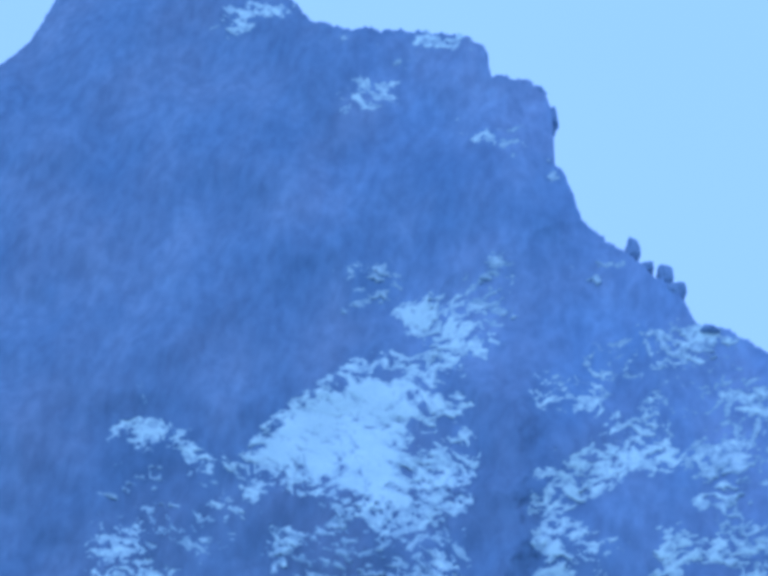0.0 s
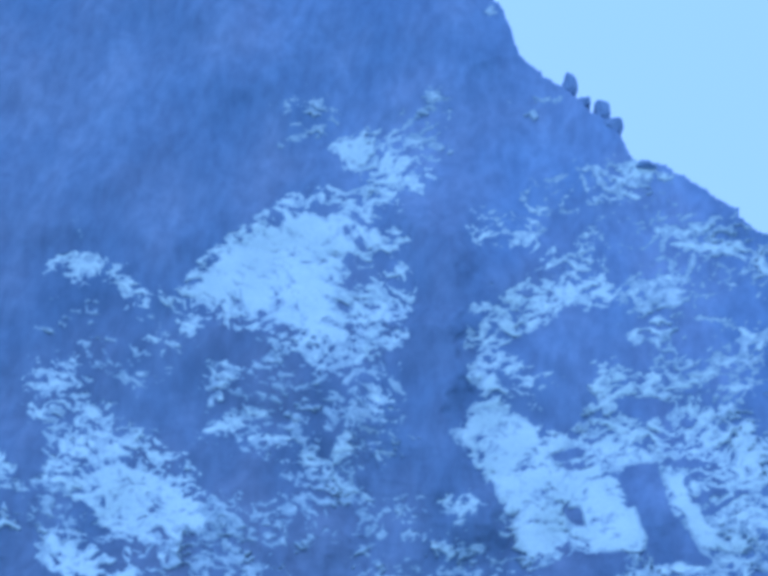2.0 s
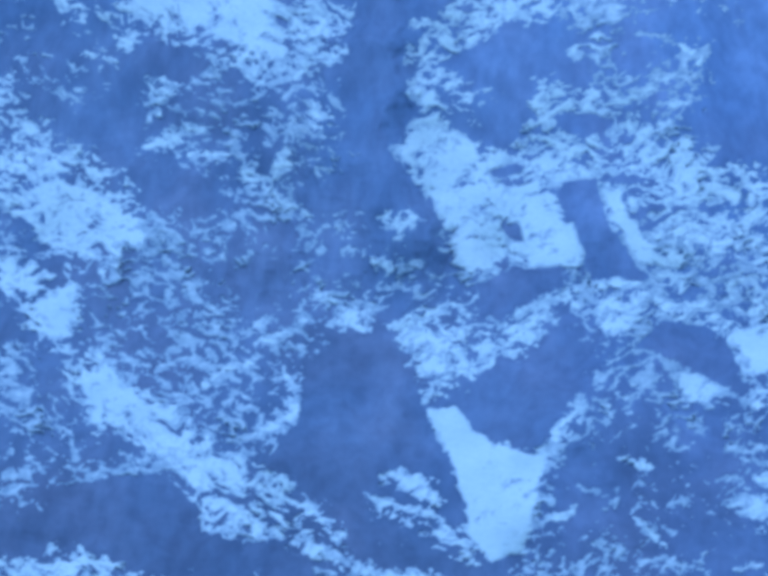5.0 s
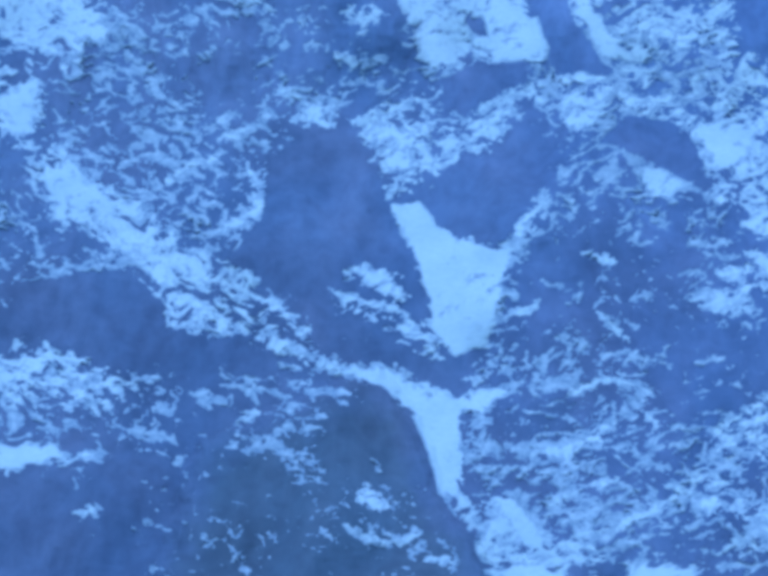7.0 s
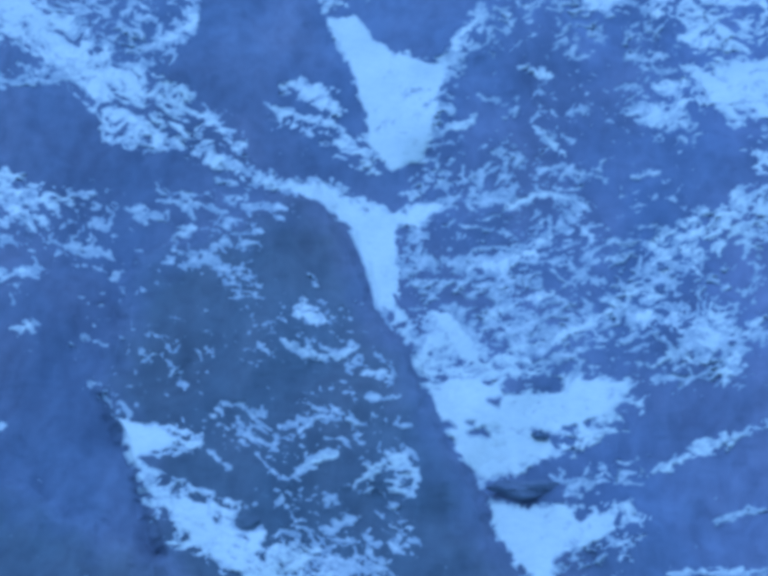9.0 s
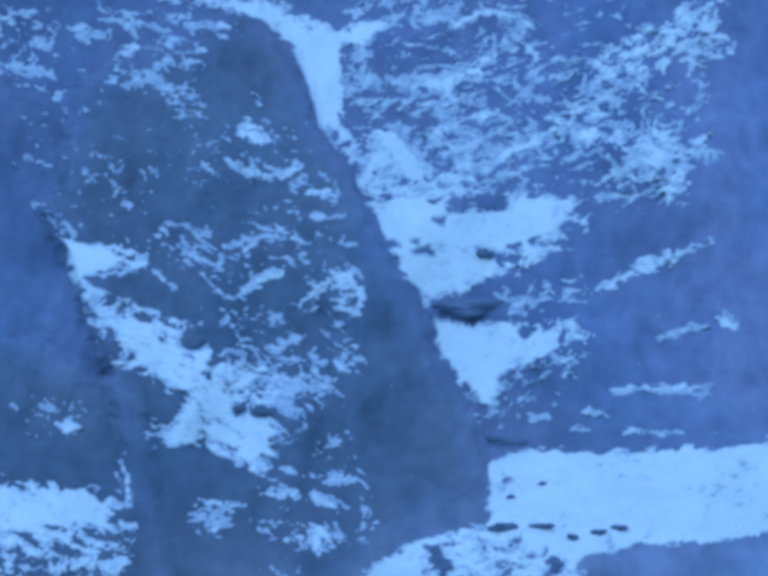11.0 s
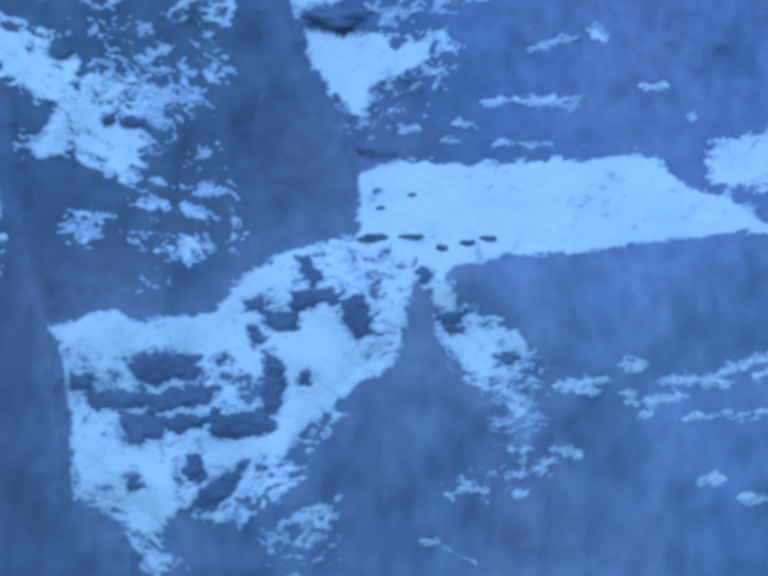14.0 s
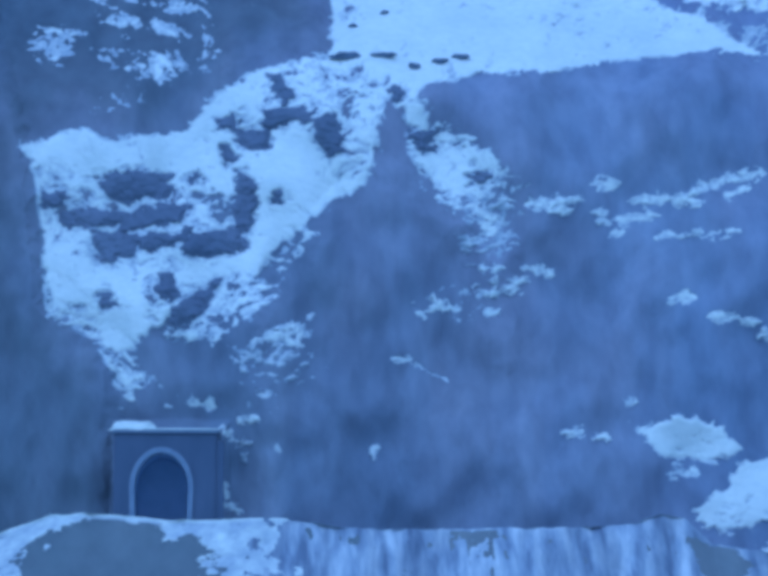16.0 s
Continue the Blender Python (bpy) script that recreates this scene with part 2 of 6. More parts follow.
def rib(push, soft, points, grey=False):
    """A rib or wall of rock that stands proud of the face."""
    global H
    w = window(points, 3 * soft)
    u, v = GU[w], GV[w]
    d = inside(points, u, v) + min(0.5 * soft, 10) * fractal(u / 40, v / 40, 21, 3)
    toe = np.clip((v - v.min() - 3 * soft) / (0.45 * (v.max() - v.min())), 0, 1)
    H[w] += push * np.clip(d / soft + 0.5, 0, 1) * toe
    RIB[w] = np.where(d > -0.4 * soft, len(ribs), RIB[w])
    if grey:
        GREY_MIX[w] = np.maximum(GREY_MIX[w], np.clip((d + 15) / 90 + 0.3 * fractal(u / 60, v / 60, 22, 3), 0, 1))
    ribs.append(push)


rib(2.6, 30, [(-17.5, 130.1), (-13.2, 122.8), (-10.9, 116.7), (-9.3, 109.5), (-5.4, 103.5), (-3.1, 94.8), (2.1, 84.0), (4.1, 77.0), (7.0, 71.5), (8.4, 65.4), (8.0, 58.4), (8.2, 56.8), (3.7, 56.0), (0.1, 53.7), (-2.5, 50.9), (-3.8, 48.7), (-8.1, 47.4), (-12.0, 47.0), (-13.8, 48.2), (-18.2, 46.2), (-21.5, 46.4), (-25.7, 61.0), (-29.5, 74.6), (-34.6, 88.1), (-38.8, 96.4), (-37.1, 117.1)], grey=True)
rib(2.2, 45, [(-40.3, 250.1), (-27.6, 250.1), (-24.4, 235.8), (-27.3, 226.6), (-18.0, 205.2), (-19.3, 192.9), (-22.4, 181.5), (-18.4, 165.4), (-14.2, 152.7), (-15.8, 144.7), (-26.5, 140.6), (-38.4, 152.1), (-36.2, 171.7), (-39.1, 199.8)])
rib(2.5, 110, [(-204.9, 471.7), (-11.6, 459.4), (-14.3, 320.9), (-36.3, 308.5), (-47.1, 287.6), (-64.8, 276.4), (-74.5, 260.3), (-98.8, 268.3), (-138.9, 247.4)])
rib(1.5, 70, [(12.3, 44.0), (8.8, 40.4), (3.7, 33.7), (-0.4, 16.6), (22.5, 16.6), (23.9, 36.0), (20.9, 39.6), (16.6, 41.3)])
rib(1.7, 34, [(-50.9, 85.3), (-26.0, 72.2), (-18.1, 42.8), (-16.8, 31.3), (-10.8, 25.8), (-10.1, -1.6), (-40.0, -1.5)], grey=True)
rib(1.2, 70, [(15.6, 50.9), (21.5, 53.2), (29.2, 53.7), (35.4, 55.3), (43.9, 56.5), (58.2, 54.9), (56.2, 43.1), (42.9, 43.4), (36.2, 41.5), (29.7, 41.5), (24.4, 41.4), (20.7, 46.9)])
rib(2, 60, [(-38.5, 279.0), (-28.1, 273.4), (-24.5, 252.5), (-25.3, 236.8), (-27.5, 220.9), (-36.6, 230.9), (-36.8, 255.1)])

# ---- snow cover ----
COVER = np.full(GU.shape, -3.0)      # above zero: snow lies
FIELD = np.full(GU.shape, -1)        # which field it belongs to


def even(n):
    return (n - n.mean()) / n.std()


BEND_U = 18 * fractal(GU / 95, GV / 95, 301, 3)      # ledges and cracks wander over the face
BEND_V = 22 * fractal(GU / 120, GV / 85, 311, 3)


def ledges(lean):
    return GU + BEND_U, GV + BEND_V - lean * GU


def net(u, v, seed):
    """Thin lines that join into a net."""
    return even(np.maximum(1 - np.abs(fractal(u, v, seed, 5, 0.7)) * 3.0, -0.5))


def broken(lean, seed):
    """Broken cover with small dark rocks in it, drawn out along the ledges."""
    u, v = ledges(lean)
    return even(even(fractal(u / 38, v / 20, seed, 4, 0.72)) + 0.3 * net(u / 80, v / 50, seed + 5) + 0.5 * even(fractal(u / 130, v / 85, seed + 7, 2)))


def flecks(lean, seed):
    """Small flecks and thin lines of snow along the ledges."""
    u, v = ledges(lean)
    return even(even(fractal(u / 32, v / 17, seed, 4, 0.68)) + 0.5 * net(u / 66, v / 42, seed + 5) + 0.5 * even(fractal(u / 140, v / 90, seed + 9, 2)))


PATCHES = {"up": broken(0.12, 31), "down": broken(-0.16, 131)}
FLECKS = {"up": flecks(0.18, 41), "down": flecks(-0.2, 141)}
FINE = np.clip(even(fractal(GU / 17, (GV - 0.1 * GU) / 8, 351, 3, 0.7)), -2, 2)      # the ragged edge of lying snow
# kind: soft edge in steps, and how closed the snow is
KINDS = {"drifted": (10, 3.0), "deep": (16, 2.1), "patchy": (17, 0.6), "netted": (34, -0.15), "flecked": (24, -0.5), "dusted": (40, -1.45)}
slope = (GZ > 58) & (GZ < 215)
COVER[slope] = FLECKS["down"][slope] - 2.75   # a last few flecks on every ledge of the slope
fields = []


def snow(kind, lean, points):
    """Snow lying within an outline; how closed it is goes by kind."""
    soft, closed = KINDS[kind]
    w = window(points, 30)
    u, v = GU[w], GV[w]
    d = inside(points, u, v) / soft
    level = np.clip(d, -2.4, 0) * 1.3 + (closed * np.clip(d, 0, 1) if closed > 0 else closed)
    level = level + (PATCHES if closed > 0.1 else FLECKS)[lean][w] + (0.1 if closed > 2 else 0.3) * FINE[w]
    better = level > COVER[w]
    c, f = COVER[w], FIELD[w]
    c[better], f[better] = level[better], len(fields)
    COVER[w], FIELD[w] = c, f
    fields.append(kind)


def vein(lean, wide, points):
    """A narrow streak of snow along one ledge, of half that width in steps."""
    w = window(points, 30)
    u = GU[w] + 7 * fractal(GU[w] / 30, GV[w] / 24, 321, 3)
    v = GV[w] + 6 * fractal(GU[w] / 26, GV[w] / 24, 331, 3)
    p = np.array(points, float)
    pu, pv = chart(p[:, 0], p[:, 1])
    near, place, gone = np.full(u.shape, 1e9), np.zeros(u.shape), 0.0
    long = np.hypot(np.diff(pu), np.diff(pv))
    for au, av, bu, bv, part_long in zip(pu, pv, pu[1:], pv[1:], long):
        du, dv = bu - au, bv - av
        t = np.clip(((u - au) * du + (v - av) * dv) / (du * du + dv * dv + 1e-9), 0, 1)
        away = np.hypot(u - au - t * du, v - av - t * dv)
        place = np.where(away < near, (gone + t * part_long) / long.sum(), place)
        near = np.minimum(near, away)
        gone += part_long
    near = near / (wide * (0.45 + 0.7 * np.sqrt(np.clip(place * (1 - place) * 4, 0, 1))))    # tapering to both ends
    level = 1.3 * (1 - near) + (0.55 * np.clip(PATCHES[lean][w], -2, 1.5) + 0.45 * FINE[w]) * np.clip(2.4 - near, 0, 1)
    better = level > COVER[w]
    c, f = COVER[w], FIELD[w]
    c[better], f[better] = level[better], len(fields)
    COVER[w], FIELD[w] = c, f
    fields.append("streaked" if wide > 6 else "flecked")


def bare(x, z, wide, high):
    """A bare rock breaking through the snow."""
    global COVER, H
    cu, cv = chart(np.float64(x), np.float64(z))
    k = SPAN / math.hypot(float(face(z)), z)
    d = 1 - np.hypot((GU - cu) / (wide * k), (GV - cv) / (high * k)) + 0.35 * fractal(GU / 26, GV / 14, 61, 3)
    COVER = np.where(d > -0.4, np.minimum(COVER, -d * 2.2), COVER)
    H += 1.0 * np.clip(d, 0, 0.6)


snow("patchy", "down", [(-74.5, 255.1), (-71.8, 264.9), (-63.8, 275.0), (-58.7, 282.7), (-52.0, 285.1), (-46.6, 282.6), (-44.5, 278.4), (-46.8, 274.9), (-38.0, 270.1), (-41.7, 264.2), (-44.2, 260.3), (-36.7, 263.5), (-34.7, 252.6), (-40.3, 247.7), (-36.5, 244.0), (-42.5, 236.3), (-48.9, 237.4), (-54.1, 242.2), (-61.0, 245.8), (-68.2, 251.3), (-73.2, 246.3)])
snow("deep", "down", [(-73.3, 255.1), (-70.0, 264.2), (-61.2, 274.3), (-54.8, 278.4), (-47.7, 275.6), (-46.2, 264.2), (-50.0, 256.4), (-44.3, 247.7), (-44.5, 240.4), (-51.1, 244.0), (-61.7, 251.3), (-68.5, 253.9)])
snow("patchy", "up", [(-52.9, 298.0), (-44.7, 300.6), (-35.3, 299.3), (-35.0, 289.0), (-37.9, 281.1), (-43.6, 277.0), (-46.5, 281.2), (-45.3, 287.6), (-50.1, 292.0)])
snow("patchy", "down", [(-62.2, 298.1), (-57.3, 302.6), (-54.0, 305.4), (-53.0, 302.6), (-58.0, 300.4), (-60.8, 297.4)])
snow("flecked", "down", [(-63.4, 312.1), (-57.3, 310.4), (-54.0, 304.9), (-60.0, 306.6)])
snow("flecked", "up", [(-40.2, 300.9), (-36.6, 312.5), (-33.2, 308.5), (-35.5, 302.3), (-32.1, 297.0), (-35.4, 294.8)])
snow("patchy", "down", [(-70.8, 376.5), (-66.5, 379.4), (-61.7, 377.6), (-62.3, 373.9), (-68.9, 373.1)])
snow("dusted", "down", [(-69.2, 371.5), (-62.1, 371.3), (-62.3, 368.8), (-68.5, 369.4)])
snow("patchy", "down", [(-103.3, 404.6), (-97.8, 407.9), (-93.4, 403.5), (-97.7, 400.0)])
snow("deep", "down", [(-101.2, 412.1), (-93.2, 413.5), (-85.5, 409.8), (-90.0, 406.7), (-99.1, 408.9)])
snow("dusted", "down", [(-76.6, 399.1), (-66.7, 396.5), (-65.1, 391.0), (-71.0, 392.1)])
snow("patchy", "up", [(-59.1, 400.1), (-52.7, 399.3), (-45.7, 397.8), (-46.0, 394.4), (-57.7, 395.7)])
snow("dusted", "up", [(-44.9, 357.4), (-39.5, 358.5), (-31.0, 354.2), (-39.1, 351.9)])
snow("dusted", "up", [(-28.6, 346.0), (-23.8, 344.1), (-24.5, 338.8)])
snow("dusted", "down", [(-61.1, 387.3), (-56.8, 386.5), (-57.0, 383.1), (-60.2, 383.8)])
snow("patchy", "down", [(-97.5, 264.0), (-93.2, 266.2), (-88.0, 264.5), (-88.5, 261.6), (-90.5, 258.5), (-96.6, 260.6)])
snow("patchy", "down", [(-88.3, 261.6), (-85.3, 262.5), (-80.5, 256.4), (-75.5, 253.8), (-78.0, 251.3), (-81.7, 253.6), (-85.8, 258.0)])
snow("flecked", "down", [(-96.1, 244.4), (-93.7, 246.9), (-88.4, 251.5), (-91.5, 252.6)])
snow("patchy", "down", [(-77.2, 243.9), (-72.6, 247.8), (-68.0, 249.8), (-68.7, 246.6), (-73.1, 240.9), (-75.4, 240.3)])
snow("flecked", "down", [(-87.7, 241.4), (-83.1, 242.6), (-77.8, 240.2), (-79.0, 237.8), (-85.7, 239.0)])
snow("dusted", "down", [(-95.5, 273.8), (-94.0, 275.2), (-92.7, 272.4), (-94.3, 271.7)])
snow("patchy", "down", [(-94.8, 235.3), (-91.5, 239.8), (-82.8, 238.6), (-85.6, 233.9), (-89.5, 231.6), (-81.6, 227.2), (-76.2, 222.9), (-72.4, 218.3), (-65.9, 210.8), (-62.2, 205.6), (-62.3, 200.9), (-78.8, 200.7), (-81.3, 206.4), (-85.4, 213.8), (-89.2, 221.5), (-93.3, 225.4)])
snow("deep", "down", [(-81.8, 206.3), (-79.1, 214.4), (-73.1, 214.5), (-67.0, 209.2), (-62.7, 205.6), (-63.4, 200.4), (-68.3, 198.8), (-76.6, 199.6)])
snow("flecked", "down", [(-87.5, 242.6), (-79.7, 242.0), (-73.3, 236.6), (-77.3, 231.9), (-85.5, 237.7)])
snow("flecked", "down", [(-67.5, 238.4), (-57.1, 234.3), (-45.0, 238.5), (-34.9, 235.0), (-33.6, 227.5), (-37.3, 220.8), (-33.0, 218.7), (-41.1, 213.2), (-38.7, 206.4), (-46.5, 207.4), (-51.0, 214.2), (-58.3, 219.0), (-65.0, 220.6), (-64.5, 230.8)])
snow("patchy", "down", [(-42.8, 227.5), (-34.8, 233.6), (-34.4, 231.3), (-38.5, 226.1), (-41.4, 224.3)])
snow("patchy", "down", [(-59.0, 221.2), (-52.6, 221.8), (-50.4, 219.6), (-55.3, 219.0)])
snow("patchy", "down", [(-50.7, 215.3), (-43.3, 219.9), (-42.3, 216.4), (-45.6, 213.0)])
snow("patchy", "down", [(-49.0, 213.3), (-43.9, 211.3), (-38.7, 206.7), (-43.7, 208.4)])
snow("patchy", "down", [(-66.1, 235.7), (-63.0, 236.0), (-63.4, 229.4)])
snow("patchy", "down", [(-64.3, 221.1), (-62.2, 225.3), (-56.6, 226.5), (-60.3, 222.3)])
snow("patchy", "down", [(-101.4, 218.6), (-96.5, 217.2), (-92.1, 209.5), (-94.7, 208.9), (-98.4, 212.1)])
snow("deep", "down", [(-104.2, 210.4), (-99.3, 208.8), (-93.7, 204.4), (-90.3, 200.5), (-101.9, 200.4)])
snow("flecked", "down", [(-91.7, 211.1), (-85.9, 210.8), (-80.7, 200.6), (-88.1, 202.7)])
snow("patchy", "down", [(-90.8, 226.7), (-79.0, 225.6), (-69.3, 216.8), (-63.1, 207.8), (-62.4, 202.6), (-64.4, 198.0), (-67.4, 193.8), (-75.7, 199.8), (-80.0, 203.9), (-88.1, 211.8)])
snow("deep", "down", [(-82.9, 211.8), (-77.5, 216.2), (-69.5, 207.7), (-63.7, 206.7), (-64.1, 201.5), (-72.1, 200.9), (-78.7, 205.0)])
snow("patchy", "down", [(-86.1, 200.2), (-78.0, 196.4), (-73.7, 192.6), (-69.6, 191.6), (-69.7, 182.9), (-65.9, 176.3), (-59.7, 172.6), (-55.6, 166.9), (-51.1, 161.5), (-44.4, 154.4), (-38.6, 151.6), (-33.3, 146.4), (-27.4, 140.8), (-26.5, 137.6), (-32.3, 138.4), (-38.1, 136.2), (-43.0, 136.1), (-46.7, 143.7), (-50.7, 149.6), (-56.8, 156.6), (-62.7, 160.5), (-66.4, 168.7), (-71.1, 178.0), (-76.3, 182.2), (-84.9, 194.0)])
snow("deep", "down", [(-85.9, 199.4), (-78.5, 195.2), (-73.2, 189.9), (-72.5, 182.8), (-77.0, 184.0), (-85.3, 196.1)])
snow("deep", "down", [(-67.4, 173.3), (-60.1, 171.2), (-52.8, 160.2), (-44.9, 153.2), (-38.4, 150.3), (-40.2, 146.5), (-45.5, 144.4), (-50.6, 150.8), (-58.1, 160.0), (-65.2, 165.9)])
snow("deep", "down", [(-37.9, 148.1), (-33.1, 145.3), (-27.4, 140.1), (-30.0, 139.6), (-35.4, 143.7)])
snow("netted", "down", [(-68.2, 196.4), (-62.8, 205.2), (-48.2, 206.4), (-46.1, 200.8), (-49.9, 192.5), (-44.5, 183.4), (-37.9, 184.2), (-34.2, 162.8), (-37.0, 156.8), (-42.1, 151.5), (-47.4, 157.1), (-53.2, 164.5), (-59.9, 173.5), (-65.4, 180.6)])
snow("flecked", "up", [(-39.4, 203.4), (-32.3, 205.6), (-27.0, 197.0), (-22.6, 196.0), (-26.6, 186.7), (-28.3, 182.3), (-34.7, 183.0), (-38.0, 188.2)])
snow("patchy", "up", [(-32.9, 184.6), (-30.3, 188.2), (-26.4, 188.7), (-27.8, 183.5), (-31.2, 182.7)])
snow("flecked", "down", [(-34.6, 178.8), (-32.8, 178.2), (-29.2, 173.0), (-31.0, 173.6)])
snow("patchy", "up", [(-26.8, 204.9), (-21.5, 209.5), (-19.6, 207.3), (-24.1, 202.7)])
snow("flecked", "down", [(-53.1, 250.0), (-40.3, 250.1), (-36.5, 242.8), (-45.8, 240.4), (-50.7, 242.7)])
snow("flecked", "down", [(-59.5, 250.0), (-50.8, 228.7), (-42.2, 226.5), (-35.2, 234.6), (-34.0, 228.9), (-41.1, 223.2), (-42.7, 215.5), (-38.2, 206.0), (-44.2, 207.0), (-50.3, 216.5), (-57.6, 220.8)])
snow("patchy", "up", [(-26.2, 277.5), (-21.5, 276.8), (-18.9, 273.6), (-16.5, 277.7), (-12.7, 276.1), (-14.3, 272.0), (-11.3, 268.2), (-8.0, 266.9), (-5.8, 272.6), (-3.5, 269.5), (-6.7, 262.7), (-1.9, 257.8), (-2.7, 254.5), (-11.0, 253.3), (-14.9, 249.4), (-18.3, 246.1), (-19.2, 242.5), (-16.1, 238.0), (-11.8, 235.9), (-14.4, 231.7), (-19.7, 231.7), (-21.8, 228.2), (-24.7, 235.6), (-25.6, 242.7), (-24.0, 251.5), (-19.1, 256.8), (-11.9, 258.1), (-7.5, 260.1), (-12.9, 264.3), (-17.9, 269.3), (-23.0, 271.4), (-25.0, 271.0)])
snow("patchy", "up", [(-27.5, 220.7), (-22.2, 231.6), (-20.9, 227.8), (-14.3, 228.2), (-12.5, 223.2), (-8.1, 221.6), (-4.1, 234.8), (3.9, 235.2), (7.9, 228.4), (14.2, 227.0), (19.3, 225.1), (18.6, 209.7), (10.0, 208.4), (4.4, 213.7), (4.3, 209.5), (0.0, 213.6), (-1.4, 211.5), (-7.1, 201.7), (-16.4, 201.5), (-20.3, 210.3), (-24.8, 218.5)])
snow("deep", "up", [(-23.2, 213.6), (-18.1, 214.9), (-13.6, 214.7), (-4.8, 215.3), (-3.3, 212.7), (-10.5, 207.4), (-7.1, 204.3), (-8.0, 197.0), (-14.4, 195.7), (-17.2, 202.2), (-19.3, 208.1)])
snow("deep", "up", [(-26.7, 222.2), (-22.5, 227.8), (-16.3, 226.7), (-12.4, 223.4), (-13.7, 216.9), (-19.6, 215.7), (-23.4, 216.8)])
snow("deep", "up", [(-9.8, 212.0), (-1.7, 213.1), (0.1, 207.9), (2.7, 200.8), (3.4, 198.3), (-2.6, 196.2), (-8.3, 197.1)])
snow("patchy", "up", [(-7.4, 226.8), (-4.0, 236.0), (4.4, 235.4), (8.6, 230.6), (13.0, 227.4), (17.4, 236.1), (19.0, 230.4), (14.8, 223.5), (10.3, 220.2), (4.0, 215.5), (-1.9, 216.8), (-6.5, 221.1)])
snow("patchy", "up", [(4.0, 215.1), (9.9, 216.3), (18.7, 215.5), (28.7, 217.9), (25.9, 205.8), (20.0, 200.1), (18.4, 192.3), (13.2, 195.0), (11.1, 197.3), (8.5, 202.5), (6.9, 207.6)])
snow("deep", "up", [(4.8, 213.9), (8.4, 212.8), (13.3, 201.5), (13.2, 196.5), (10.4, 198.5), (7.6, 205.5)])
snow("flecked", "up", [(-7.9, 290.8), (-2.4, 292.2), (5.7, 290.2), (4.0, 286.8), (0.2, 280.8), (-6.1, 279.9)])
snow("patchy", "up", [(-0.2, 289.7), (4.5, 292.6), (6.5, 287.8), (1.0, 286.6)])
snow("netted", "up", [(3.0, 273.9), (13.3, 274.2), (21.3, 271.1), (21.1, 265.8), (9.0, 265.9)])
snow("netted", "up", [(-0.3, 256.3), (8.1, 260.7), (9.2, 255.0), (2.5, 252.0)])
snow("patchy", "up", [(1.6, 243.7), (4.8, 247.4), (9.0, 247.4), (4.7, 243.4)])
snow("netted", "up", [(4.6, 237.5), (20.0, 240.5), (19.7, 234.1), (8.3, 230.6)])
snow("patchy", "up", [(20.5, 213.2), (28.8, 218.1), (28.3, 208.6), (23.3, 209.6)])
snow("netted", "up", [(3.8, 274.4), (14.5, 275.2), (23.6, 274.6), (20.8, 266.6), (27.9, 261.5), (21.3, 256.4), (7.1, 266.5)])
snow("netted", "up", [(-0.2, 256.1), (8.6, 261.3), (8.6, 255.0), (1.4, 253.0)])
snow("patchy", "up", [(1.1, 245.0), (4.2, 248.1), (8.9, 248.2), (5.4, 244.3)])
snow("flecked", "up", [(9.2, 236.8), (21.7, 246.5), (20.4, 229.0), (12.9, 233.4)])
snow("dusted", "up", [(-19.2, 305.2), (-15.9, 311.3), (-12.3, 310.5), (-16.1, 305.1)])
snow("dusted", "up", [(-17.4, 280.2), (-7.5, 291.5), (21.4, 273.1), (19.6, 231.2), (-3.0, 235.7), (-1.5, 255.0), (-7.3, 273.3)])
snow("patchy", "up", [(-23.9, 183.6), (-19.8, 189.0), (-14.0, 188.0), (-12.8, 183.1), (-9.6, 179.8), (-4.3, 188.2), (0.5, 193.7), (6.2, 195.8), (12.3, 194.7), (9.9, 188.7), (2.6, 186.2), (-2.9, 183.5), (-8.2, 176.3), (-13.3, 171.5), (-18.5, 169.4), (-21.2, 174.4), (-18.4, 178.0), (-22.9, 178.4)])
snow("flecked", "up", [(-17.5, 193.2), (-12.9, 194.5), (-3.0, 194.6), (-5.7, 188.8), (-12.7, 188.5)])
snow("flecked", "up", [(-27.4, 198.0), (-22.3, 197.0), (-16.5, 195.1), (-19.8, 190.2), (-25.6, 192.8)])
snow("patchy", "up", [(-19.5, 168.1), (-16.0, 172.2), (-8.9, 177.0), (-13.9, 168.8), (-17.6, 164.8)])
snow("drifted", "up", [(-18.2, 164.3), (-13.5, 164.8), (-12.0, 160.3), (-8.8, 157.2), (-5.0, 155.2), (-1.3, 154.9), (-2.8, 148.0), (-3.3, 141.3), (-5.0, 134.6), (-8.0, 133.4), (-11.3, 138.0), (-12.2, 144.8), (-14.2, 152.7), (-16.7, 158.9)])
snow("patchy", "up", [(-1.3, 154.9), (-1.4, 159.8), (3.6, 168.6), (1.0, 158.8)])
snow("deep", "up", [(-22.6, 150.0), (-18.0, 150.9), (-14.9, 145.7), (-15.4, 144.0), (-19.6, 146.8)])
snow("patchy", "up", [(-25.4, 145.7), (-21.3, 144.0), (-18.6, 141.2), (-14.3, 139.5), (-10.4, 135.7), (-10.2, 132.4), (-15.4, 137.8), (-20.5, 141.5)])
snow("flecked", "up", [(-4.8, 141.2), (-1.7, 145.6), (1.7, 138.6), (-0.1, 132.6), (-4.5, 130.7)])
